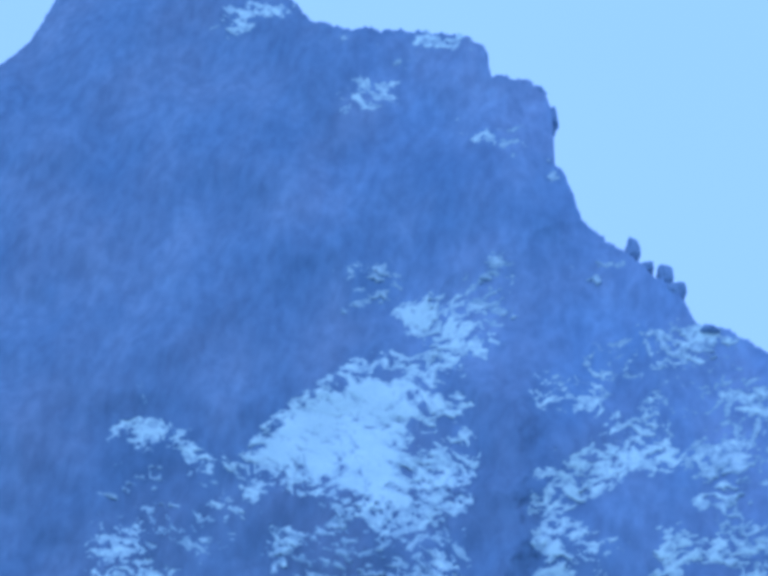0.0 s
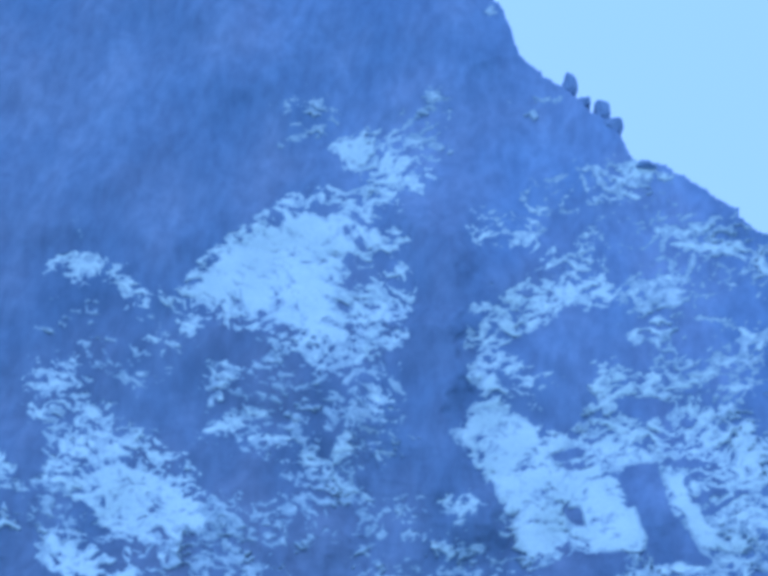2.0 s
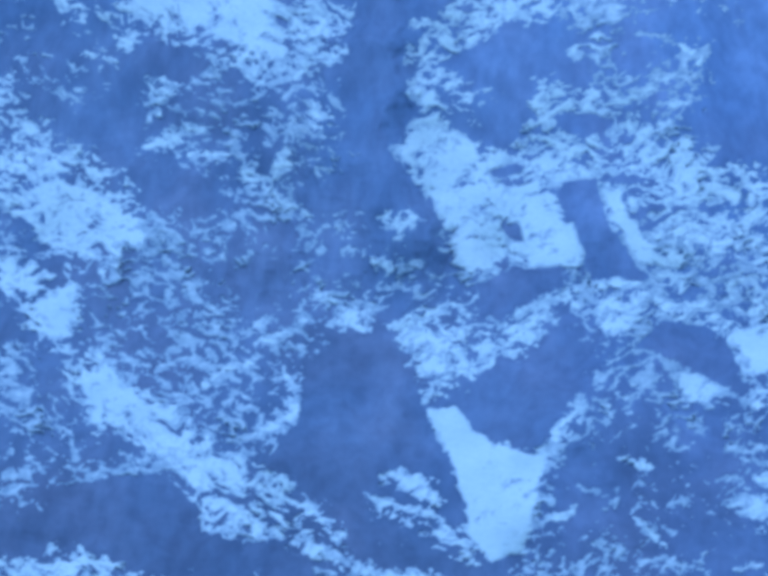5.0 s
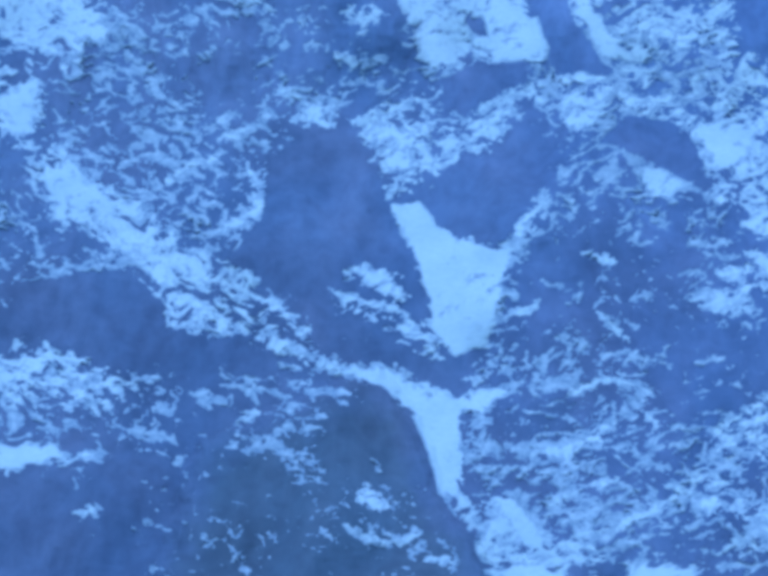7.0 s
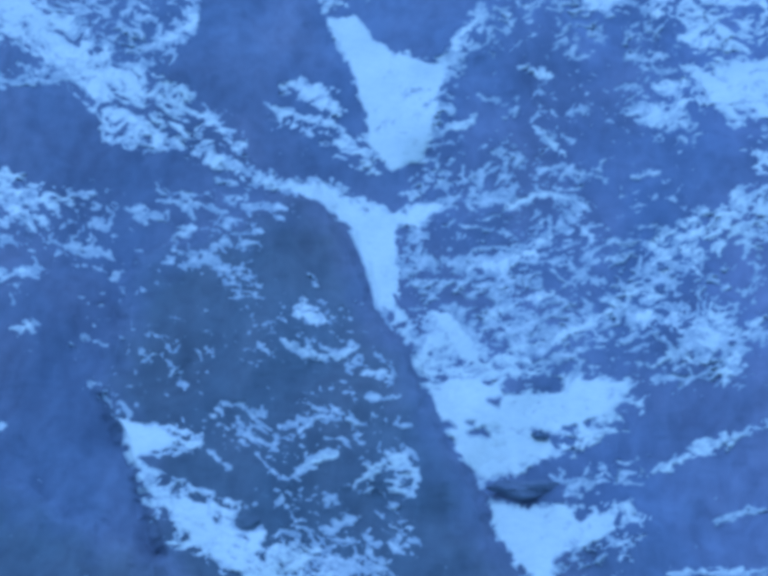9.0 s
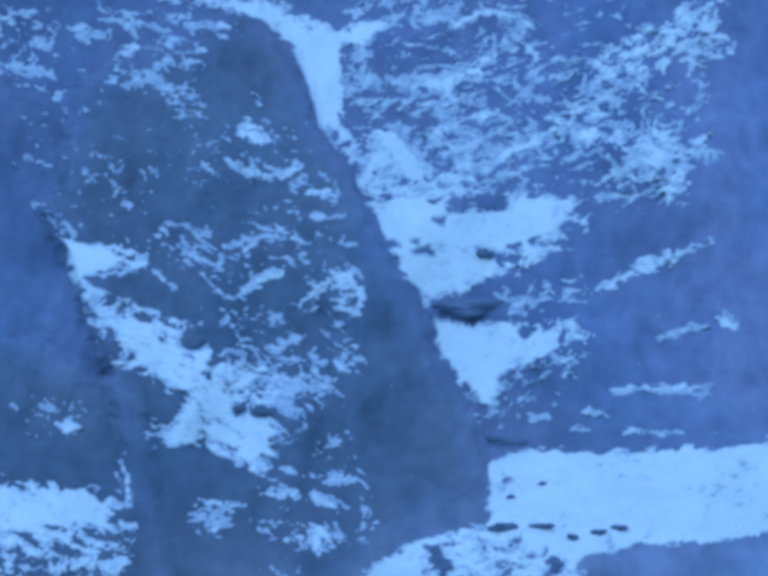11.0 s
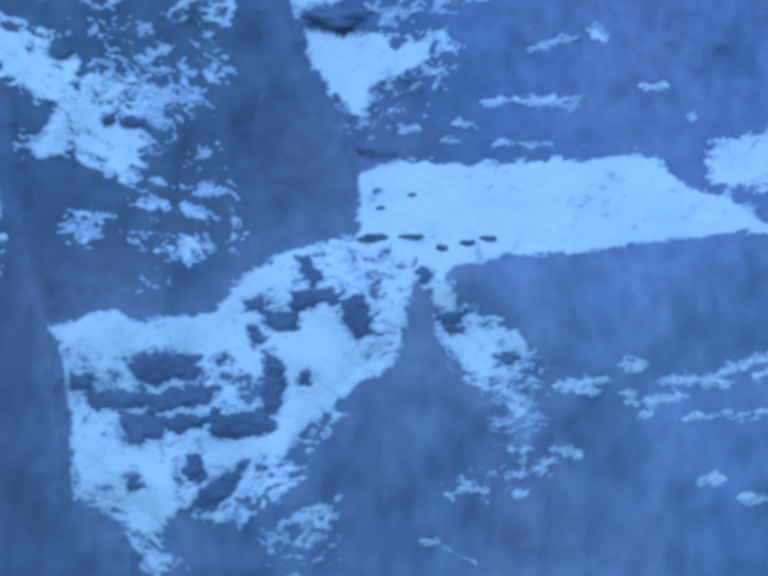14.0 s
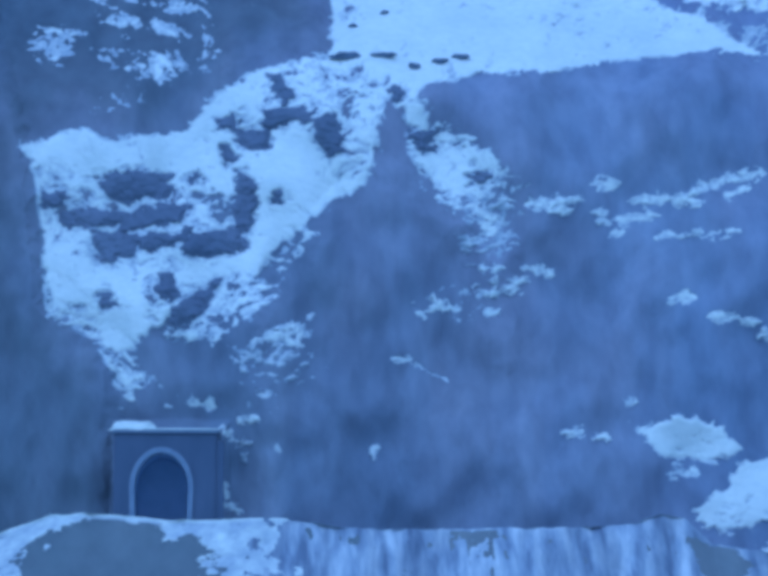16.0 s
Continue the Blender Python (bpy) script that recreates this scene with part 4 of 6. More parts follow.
vein("up", 7, [(-5.9, 281.5), (1.7, 282.2)])
snow("netted", "up", [(20.5, 271.3), (28.5, 271.3), (27.7, 254.5), (22.3, 255.8)])
snow("patchy", "up", [(-23.0, 183.0), (-18.5, 190.0), (-14.3, 188.9), (-12.7, 183.2), (-14.5, 178.4), (-21.3, 178.2)])
snow("patchy", "up", [(-14.5, 177.8), (-9.1, 179.7), (-3.8, 185.8), (-1.1, 190.3), (2.4, 195.1), (8.0, 194.7), (12.3, 192.2), (12.7, 187.3), (7.9, 188.3), (1.0, 187.0), (-3.1, 182.8), (-7.0, 177.4), (-13.0, 175.0)])
vein("down", 7, [(-26.0, 196.6), (-23.1, 196.2), (-20.0, 197.7)])
vein("down", 9, [(-27.0, 206.3), (-24.3, 204.3), (-21.6, 208.4)])
vein("down", 6, [(-45.7, 206.8), (-40.5, 206.3)])
vein("down", 8, [(-45.6, 212.9), (-42.4, 210.3), (-37.6, 207.0)])
vein("down", 8, [(-57.8, 220.4), (-51.7, 220.3)])
snow("patchy", "down", [(-50.9, 216.6), (-46.2, 218.3), (-43.3, 220.5), (-42.7, 217.2), (-45.8, 215.0), (-48.8, 215.0)])
vein("down", 8, [(-64.1, 222.0), (-61.4, 224.8), (-56.2, 226.0)])
snow("patchy", "down", [(-42.7, 225.6), (-41.1, 229.6), (-38.3, 232.5), (-34.9, 233.7), (-37.3, 229.6), (-40.7, 224.5)])
vein("down", 5, [(-55.8, 232.3), (-50.7, 232.4), (-47.8, 234.1)])
vein("down", 9, [(-64.8, 232.3), (-63.9, 234.6)])
vein("down", 6, [(-61.8, 298.7), (-58.0, 300.6), (-54.3, 303.6)])
vein("down", 8, [(-58.8, 308.2), (-56.0, 307.1)])
vein("up", 6, [(-40.5, 302.7), (-37.2, 306.5), (-35.2, 310.4)])
vein("up", 6, [(-39.4, 300.0), (-34.0, 298.9)])
vein("up", 6, [(-36.6, 297.3), (-32.8, 296.7)])
snow("netted", "down", [(-64.0, 178.2), (-57.9, 192.3), (-47.8, 205.9), (-48.2, 195.6), (-49.5, 183.3), (-56.2, 173.6), (-61.0, 173.5)])
snow("patchy", "down", [(-79.0, 197.2), (-74.8, 189.9), (-71.9, 182.9), (-68.1, 178.1), (-59.9, 167.8), (-54.3, 162.3), (-51.4, 157.0), (-45.0, 153.0), (-38.0, 148.1), (-32.7, 146.3), (-26.4, 138.3), (-30.6, 138.6), (-34.9, 143.3), (-38.5, 137.9), (-43.5, 138.7), (-46.1, 143.9), (-52.5, 151.8), (-56.4, 155.8), (-61.1, 160.0), (-66.4, 166.5), (-69.6, 172.1), (-74.2, 180.4), (-78.4, 189.8)])
vein("down", 12, [(-38.6, 174.0), (-36.5, 168.3), (-35.2, 162.8), (-38.1, 159.5), (-40.4, 157.3)])
vein("down", 9, [(-43.3, 178.6), (-40.7, 179.9), (-38.2, 182.1)])
vein("down", 8, [(-48.6, 168.0), (-45.9, 172.7), (-42.6, 173.9)])
snow("patchy", "down", [(-33.3, 185.5), (-30.1, 184.9), (-27.2, 187.9), (-28.6, 183.8), (-32.0, 183.1)])
vein("down", 6, [(-34.1, 177.0), (-29.8, 174.2)])
vein("down", 10, [(-37.4, 188.3), (-34.8, 190.6), (-30.9, 186.7)])
vein("down", 8, [(-28.2, 198.0), (-25.3, 196.0), (-23.9, 197.0), (-20.3, 197.6)])
vein("up", 12, [(-22.4, 180.3), (-19.7, 185.7), (-16.4, 189.2), (-13.4, 186.4)])
vein("up", 6, [(-20.5, 176.8), (-15.7, 176.3), (-11.8, 179.3)])
vein("up", 7, [(-20.1, 171.0), (-16.8, 172.2), (-12.2, 173.4)])
vein("up", 6, [(-20.9, 182.7), (-16.6, 181.0), (-13.3, 182.3)])
vein("up", 16, [(-11.6, 175.8), (-7.7, 179.4), (-3.7, 184.3), (-1.0, 190.1), (3.2, 193.3)])
snow("patchy", "up", [(3.2, 195.4), (8.9, 196.5), (11.6, 191.4), (10.1, 186.3), (6.0, 186.8), (3.2, 191.2)])
vein("up", 10, [(11.3, 178.7), (15.8, 174.1), (20.3, 169.6)])
snow("patchy", "up", [(17.6, 169.6), (20.3, 170.8), (22.2, 168.6), (19.4, 166.3)])
snow("patchy", "up", [(18.3, 184.7), (23.2, 187.2), (30.4, 191.7), (35.1, 189.6), (32.6, 162.3), (28.3, 164.3), (24.6, 166.4), (24.3, 170.9), (23.5, 180.1)])
snow("patchy", "up", [(21.4, 144.8), (24.6, 147.8), (27.1, 148.8), (26.6, 142.1), (22.4, 142.9)])
snow("netted", "up", [(4.6, 179.7), (11.3, 177.5), (18.8, 166.3), (12.8, 161.8), (5.8, 164.9)])
vein("up", 9, [(-1.3, 159.3), (1.2, 162.6), (2.5, 168.1)])
vein("up", 8, [(-1.7, 141.3), (0.7, 142.3), (1.9, 144.3)])
vein("down", 14, [(-25.1, 131.5), (-20.9, 130.3), (-15.6, 130.0), (-13.1, 127.4), (-9.6, 126.7)])
vein("down", 9, [(-40.9, 137.9), (-35.9, 136.6), (-30.3, 135.9), (-25.2, 132.4)])
snow("patchy", "down", [(-61.9, 133.1), (-58.1, 132.3), (-53.2, 132.0), (-53.1, 128.0), (-54.8, 124.5), (-58.4, 125.2)])
vein("up", 6, [(-5.5, 116.9), (-0.2, 117.6), (4.9, 118.2), (7.2, 119.3), (10.7, 122.9), (12.0, 124.6)])
vein("up", 7, [(14.4, 123.4), (15.7, 120.9), (16.9, 118.7)])
vein("up", 6, [(7.7, 117.4), (12.8, 118.2), (16.2, 118.0)])
vein("up", 7, [(5.5, 127.1), (10.8, 129.8), (14.2, 126.9)])
snow("patchy", "up", [(23.8, 122.7), (28.0, 126.2), (32.8, 129.1), (37.0, 130.1), (36.4, 124.0), (32.3, 123.9), (28.1, 120.5), (24.6, 117.9)])
snow("patchy", "up", [(18.0, 108.9), (21.0, 113.8), (23.7, 117.1), (26.8, 118.0), (26.0, 113.9), (23.1, 112.3), (22.3, 109.1)])
vein("up", 16, [(-0.0, 106.6), (1.6, 104.4), (3.4, 102.0)])
vein("up", 8, [(-4.3, 105.3), (-2.2, 106.2), (-1.7, 107.7)])
vein("up", 7, [(-4.8, 102.7), (-2.1, 102.0), (0.6, 103.2)])
vein("up", 6, [(-3.4, 100.2), (-0.5, 99.9), (2.2, 100.3)])
vein("up", 8, [(21.4, 86.7), (24.6, 89.1), (29.2, 90.6)])
vein("up", 9, [(5.4, 103.4), (9.7, 105.0), (14.1, 107.4), (17.5, 110.2)])
vein("up", 6, [(7.0, 100.5), (13.4, 103.6), (16.2, 104.4)])
vein("up", 7, [(2.7, 107.8), (7.1, 111.0), (11.0, 112.7)])
vein("up", 6, [(0.4, 114.0), (4.3, 113.3), (8.8, 115.8)])
snow("deep", "down", [(-22.5, 150.2), (-20.0, 150.4), (-15.1, 146.9), (-14.3, 144.9), (-18.3, 146.1)])
vein("down", 7, [(-25.2, 145.9), (-20.1, 143.5), (-16.0, 142.3), (-12.7, 137.6)])
vein("down", 5, [(-19.5, 152.8), (-13.7, 151.2)])
vein("down", 6, [(-63.5, 150.2), (-59.5, 149.0), (-52.1, 149.9), (-50.6, 148.5)])
vein("down", 5, [(-62.9, 146.9), (-59.3, 147.7)])
vein("down", 6, [(-45.9, 119.3), (-43.4, 118.5), (-39.8, 117.2)])
vein("down", 6, [(-32.3, 116.2), (-28.7, 117.4), (-24.8, 114.4), (-22.2, 112.6)])
vein("down", 9, [(-33.2, 121.7), (-31.0, 122.6)])
vein("down", 5, [(-32.0, 118.8), (-28.5, 117.9)])
vein("down", 8, [(-39.5, 114.9), (-38.8, 113.6)])
vein("down", 6, [(-39.6, 125.7), (-36.1, 123.6)])
vein("down", 5, [(-47.3, 128.3), (-44.6, 127.7)])
vein("down", 6, [(-34.2, 127.3), (-30.6, 126.3)])
vein("down", 6, [(-29.9, 131.4), (-26.3, 130.5)])
vein("down", 6, [(-25.9, 126.5), (-20.5, 126.4)])
vein("down", 6, [(-26.8, 127.1), (-25.0, 129.3)])
snow("patchy", "down", [(-19.9, 109.9), (-17.1, 110.0), (-14.5, 107.9), (-16.4, 107.4), (-18.7, 108.1)])
vein("down", 6, [(-19.5, 104.5), (-16.6, 102.0), (-13.7, 102.5), (-10.8, 103.7)])
vein("down", 5, [(-22.2, 104.2), (-20.6, 102.2)])
vein("down", 6, [(-17.0, 115.0), (-16.0, 113.2)])
snow("patchy", "down", [(-10.4, 101.1), (-6.8, 99.9), (-6.7, 98.5), (-8.9, 99.3)])
vein("down", 6, [(-9.4, 95.9), (-6.1, 96.5)])
vein("down", 6, [(-14.7, 94.3), (-12.2, 92.7)])
vein("down", 8, [(-49.8, 105.6), (-47.5, 105.8), (-48.7, 107.0)])
vein("down", 6, [(-51.7, 90.8), (-47.5, 91.4)])
vein("down", 8, [(-52.8, 113.3), (-50.8, 114.6), (-48.9, 115.2)])
vein("down", 7, [(-16.0, 85.8), (-14.4, 87.2), (-12.5, 88.0)])
vein("down", 10, [(-25.2, 132.0), (-22.7, 130.3), (-19.1, 129.9)])
vein("down", 6, [(-28.4, 133.7), (-24.1, 132.9)])
vein("down", 6, [(-34.7, 102.6), (-33.2, 100.8)])
vein("down", 5, [(-28.0, 103.2), (-26.9, 102.4)])
vein("up", 7, [(20.2, 86.1), (25.0, 89.7), (28.7, 91.0), (33.2, 93.1)])
vein("up", 5, [(26.3, 79.7), (28.9, 81.0), (31.7, 81.7)])
vein("up", 7, [(32.6, 83.0), (33.5, 81.9), (35.0, 81.1)])
vein("up", 6, [(21.3, 72.6), (23.8, 73.6), (27.2, 73.2), (31.7, 74.0)])
vein("up", 6, [(28.8, 72.3), (31.1, 73.8)])
vein("up", 6, [(12.7, 70.2), (14.9, 69.7)])
vein("up", 6, [(17.9, 70.8), (20.8, 70.0)])
vein("up", 5, [(16.7, 68.2), (18.7, 68.3)])
vein("up", 4, [(22.0, 68.1), (27.9, 67.9)])
vein("up", 6, [(6.7, 70.2), (7.8, 70.1)])
vein("up", 5, [(12.1, 71.9), (13.0, 72.1)])
snow("patchy", "up", [(18.2, 108.3), (20.4, 113.2), (27.3, 119.7), (31.6, 127.4), (34.8, 127.6), (37.9, 122.8), (30.8, 121.0), (27.0, 115.6), (23.0, 113.2), (22.1, 109.3)])
vein("up", 8, [(24.1, 122.6), (28.3, 126.0), (31.9, 127.8), (38.2, 132.3)])
snow("netted", "up", [(23.4, 104.0), (26.9, 107.0), (31.6, 111.7), (30.3, 108.6), (34.7, 106.4), (30.8, 102.6), (28.0, 100.3)])
vein("up", 11, [(26.9, 107.8), (30.7, 107.1), (34.1, 106.4)])
vein("up", 7, [(21.1, 101.3), (25.1, 104.7), (26.9, 107.0)])
vein("up", 6, [(21.0, 99.5), (25.8, 99.9)])
vein("up", 9, [(28.6, 101.8), (30.7, 101.1)])
snow("patchy", "down", [(-10.5, 84.0), (-9.3, 85.8), (-7.4, 88.2), (-5.3, 87.9), (-4.3, 86.2), (-2.2, 85.8), (-4.0, 85.1), (-5.2, 82.7), (-6.7, 83.2), (-7.8, 84.9), (-9.7, 83.3)])
vein("down", 6, [(-16.5, 85.4), (-14.6, 87.8), (-12.5, 88.5)])
vein("down", 6, [(-16.8, 91.1), (-14.9, 93.3), (-13.3, 93.6)])
snow("patchy", "down", [(-19.2, 110.2), (-16.9, 108.7), (-14.6, 107.9), (-15.7, 107.0), (-17.9, 107.7)])
vein("down", 5, [(-31.6, 118.0), (-28.6, 116.4), (-23.3, 114.1)])
vein("down", 5, [(-45.9, 119.4), (-43.6, 119.3), (-40.3, 118.0)])
vein("down", 7, [(-19.3, 104.4), (-17.6, 103.3), (-15.4, 102.3), (-13.2, 101.9), (-11.1, 103.4)])
vein("down", 8, [(-10.4, 99.6), (-7.8, 99.9), (-7.0, 99.3)])
vein("down", 8, [(-9.8, 96.2), (-8.2, 96.2)])
vein("down", 6, [(-7.0, 92.7), (-3.9, 92.0)])
vein("down", 5, [(-25.9, 88.3), (-23.1, 85.6)])
vein("down", 6, [(-18.2, 81.1), (-17.8, 82.4)])
vein("down", 5, [(-12.0, 78.6), (-9.6, 79.6)])
vein("down", 7, [(-8.0, 76.5), (-4.5, 76.1)])
vein("down", 6, [(-11.2, 72.4), (-8.8, 73.1), (-6.9, 73.4)])
vein("down", 7, [(-7.8, 65.1), (-5.7, 66.7)])
vein("down", 7, [(-12.3, 59.6), (-9.1, 59.3)])
vein("down", 7, [(-6.9, 61.3), (-4.1, 61.7)])
vein("down", 8, [(-8.2, 59.4), (-5.9, 58.4), (-5.6, 57.2)])
vein("down", 6, [(-11.2, 62.8), (-9.8, 62.5)])
snow("patchy", "down", [(-18.1, 57.6), (-15.9, 58.6), (-14.5, 58.0), (-15.7, 56.7), (-18.3, 55.4)])
vein("down", 8, [(-26.4, 63.2), (-25.5, 60.3), (-25.1, 57.8)])
vein("down", 7, [(-35.6, 70.8), (-34.3, 69.9)])
vein("down", 9, [(-33.5, 68.1), (-31.1, 67.8)])
vein("down", 5, [(-32.6, 70.0), (-32.0, 70.9)])
vein("down", 7, [(-18.5, 58.6), (-16.2, 58.0), (-14.8, 58.0)])
snow("patchy", "down", [(-18.9, 55.9), (-15.6, 56.7), (-14.6, 58.0), (-15.5, 55.4), (-18.1, 55.1)])
vein("down", 6, [(-12.2, 60.3), (-9.9, 59.9)])
vein("down", 9, [(-8.0, 59.5), (-6.6, 58.6), (-5.5, 57.8)])
vein("down", 6, [(-7.2, 61.3), (-4.2, 61.4)])
vein("down", 6, [(-12.7, 55.0), (-11.8, 54.8)])
snow("patchy", "down", [(-9.1, 54.1), (-7.8, 54.5), (-5.5, 54.0), (-7.1, 53.2), (-7.2, 52.1), (-7.9, 52.4)])
vein("down", 6, [(-3.1, 55.7), (-3.0, 57.5)])
vein("down", 6, [(-11.1, 50.5), (-9.8, 49.5)])
vein("up", 7, [(21.1, 73.4), (24.1, 73.6), (28.0, 73.5), (31.8, 74.1)])
vein("up", 8, [(28.9, 72.3), (31.3, 73.8)])
vein("up", 9, [(37.1, 75.7), (40.1, 75.7)])
vein("up", 9, [(41.8, 72.0), (42.6, 72.0)])
vein("up", 6, [(18.1, 70.9), (20.5, 70.0)])
vein("up", 5, [(13.4, 70.2), (14.9, 69.6)])
vein("up", 5, [(22.5, 68.4), (27.6, 68.2)])
vein("up", 7, [(33.4, 83.7), (34.7, 81.8)])
vein("up", 6, [(26.3, 80.0), (30.5, 81.9)])
vein("up", 7, [(21.2, 86.8), (24.7, 89.9), (28.4, 91.3), (33.3, 93.6)])
vein("up", 11, [(43.9, 94.7), (44.7, 96.8), (46.6, 99.4)])
snow("netted", "down", [(-15.3, 78.7), (-10.8, 77.5), (-7.2, 74.4), (-7.2, 72.6), (-9.9, 69.5), (-12.9, 70.1), (-14.1, 74.3)])
vein("up", 7, [(22.6, 52.8), (22.8, 50.9)])
vein("down", 7, [(13.2, 26.8), (15.5, 26.3)])
vein("down", 3, [(15.5, 26.3), (16.8, 25.6), (18.2, 24.7)])
vein("up", 11, [(25.5, 40.7), (26.5, 40.6), (30.5, 41.2)])
vein("up", 10, [(27.4, 40.1), (29.4, 40.3)])
vein("up", 10, [(31.1, 40.2), (32.8, 39.1)])
vein("up", 9, [(32.4, 39.0), (34.4, 39.3), (37.0, 39.8)])
vein("up", 9, [(32.6, 38.0), (34.0, 38.3)])
vein("up", 10, [(34.6, 41.0), (37.5, 41.3), (41.4, 41.1)])
vein("up", 10, [(40.2, 41.7), (41.5, 42.6), (43.3, 43.0)])
vein("up", 11, [(42.9, 43.0), (44.6, 43.4), (46.9, 43.9)])
vein("up", 9, [(43.2, 41.5), (45.5, 42.4)])
vein("up", 9, [(36.9, 37.9), (39.6, 38.1), (44.5, 38.5)])
vein("up", 11, [(31.4, 42.7), (33.7, 42.6)])
vein("up", 10, [(37.6, 31.9), (38.5, 32.5), (40.2, 32.5)])
vein("up", 9, [(41.2, 30.7), (43.6, 30.6), (45.8, 30.1)])
vein("up", 12, [(45.7, 29.2), (47.4, 28.8)])
snow("patchy", "up", [(16.2, 30.7), (17.7, 32.1), (19.5, 32.5), (22.1, 33.4), (23.8, 34.0), (25.3, 33.9), (23.8, 33.2), (22.0, 32.3), (20.3, 31.2), (17.7, 31.2)])
vein("up", 9, [(24.9, 34.9), (26.8, 34.7), (27.6, 34.3)])
vein("up", 8, [(21.2, 34.8), (23.3, 35.0)])
vein("up", 7, [(21.4, 30.8), (22.8, 31.0)])
vein("down", 7, [(-11.7, 27.0), (-10.2, 25.3), (-8.5, 24.0)])
vein("down", 7, [(-8.9, 25.4), (-7.3, 24.9), (-5.6, 24.4)])
vein("down", 10, [(-4.9, 23.4), (-3.5, 22.8), (-1.8, 22.5)])
vein("down", 4, [(-6.2, 22.3), (-5.5, 22.3)])
vein("up", 11, [(-1.5, 20.3), (-0.5, 20.2)])
vein("up", 10, [(-0.5, 19.4), (1.2, 19.2)])
vein("up", 7, [(0.1, 21.2), (1.8, 21.3)])
vein("up", 7, [(0.6, 18.2), (0.8, 17.7)])
vein("up", 9, [(2.2, 23.4), (2.9, 23.4)])
vein("up", 6, [(3.3, 18.9), (3.8, 18.9)])
vein("up", 9, [(-1.1, 15.8), (-0.8, 14.6)])
vein("up", 7, [(-1.7, 13.7), (-0.4, 13.9), (0.7, 13.2)])
vein("up", 9, [(-0.1, 27.1), (1.3, 26.5)])
vein("up", 11, [(1.1, 28.2), (3.2, 28.4), (4.9, 28.9)])
vein("up", 8, [(4.3, 29.4), (5.6, 29.2)])
vein("up", 8, [(3.7, 25.9), (4.1, 26.3)])
vein("up", 8, [(11.7, 18.0), (12.1, 19.0)])
vein("up", 10, [(28.2, 20.2), (30.1, 20.3)])
vein("up", 9, [(30.7, 19.8), (32.2, 19.8)])
vein("up", 8, [(33.6, 23.1), (34.7, 23.0)])
vein("up", 9, [(36.4, 16.7), (39.6, 16.7), (39.2, 17.5)])
vein("up", 10, [(38.7, 16.8), (37.7, 17.6)])
snow("patchy", "down", [(-24.2, 66.1), (-22.0, 68.3), (-19.9, 70.8), (-19.0, 72.3), (-20.6, 73.5), (-16.8, 75.4), (-11.8, 73.0), (-10.4, 70.6), (-12.8, 69.4), (-11.9, 66.3), (-13.1, 63.4), (-16.0, 64.7), (-20.0, 66.8)])
vein("up", 9, [(-6.1, 28.8), (-1.8, 28.6)])
vein("up", 14, [(-2.3, 30.6), (-0.6, 31.7), (1.5, 32.3)])
vein("up", 10, [(1.9, 33.0), (4.1, 34.1)])
snow("deep", "up", [(14.7, 50.9), (16.8, 50.9), (17.2, 48.4), (18.0, 46.5), (19.2, 44.6), (21.8, 41.9), (20.9, 40.5), (18.7, 41.4), (17.0, 42.7), (15.7, 44.3), (14.7, 46.9)])
snow("patchy", "up", [(18.0, 46.0), (19.8, 47.9), (21.9, 45.3), (22.3, 43.3), (23.5, 42.4), (21.8, 41.4), (24.1, 38.8), (23.0, 36.5), (21.5, 37.6), (19.6, 40.1), (17.9, 41.4)])
snow("patchy", "up", [(-16.5, 32.2), (-12.9, 32.2), (-11.1, 29.6), (-12.4, 28.3), (-14.9, 30.0), (-15.7, 28.3), (-16.4, 29.6)])
vein("up", 7, [(8.7, 142.1), (11.0, 139.4), (12.8, 136.6)])
vein("up", 6, [(-0.3, 130.9), (3.2, 134.5), (5.6, 139.2)])
vein("up", 6, [(0.9, 127.4), (4.4, 128.3), (7.3, 127.5)])
vein("up", 5, [(10.9, 132.9), (15.0, 134.0), (16.8, 132.6)])
vein("up", 6, [(6.0, 109.4), (9.8, 108.8), (13.1, 111.2)])
vein("up", 9, [(7.6, 154.0), (11.3, 152.0)])
vein("up", 5, [(19.7, 145.3), (23.4, 145.9)])
vein("up", 5, [(14.0, 139.4), (12.3, 140.3)])
vein("up", 6, [(4.3, 137.8), (7.3, 136.0), (6.0, 133.3)])
vein("up", 6, [(10.1, 129.9), (12.9, 129.1), (15.7, 126.6)])
vein("up", 6, [(13.7, 133.5), (17.1, 132.7)])
vein("up", 5, [(12.9, 144.6), (16.6, 146.6)])
vein("up", 5, [(1.9, 148.2), (5.6, 146.3)])
vein("up", 6, [(19.2, 149.6), (23.0, 150.7)])
vein("up", 6, [(20.6, 132.8), (24.2, 133.8)])
vein("up", 6, [(9.2, 141.6), (10.9, 138.9)])
snow("patchy", "up", [(35.3, 139.0), (43.2, 141.0), (48.0, 144.9), (46.5, 132.9), (42.2, 132.6), (37.7, 133.6)])
snow("deep", "down", [(-68.0, 173.9), (-61.9, 167.7), (-56.7, 161.2), (-51.2, 156.0), (-44.9, 152.5), (-38.6, 148.1), (-40.1, 145.6), (-45.3, 146.4), (-50.4, 150.8), (-56.4, 155.8), (-63.2, 163.8)])
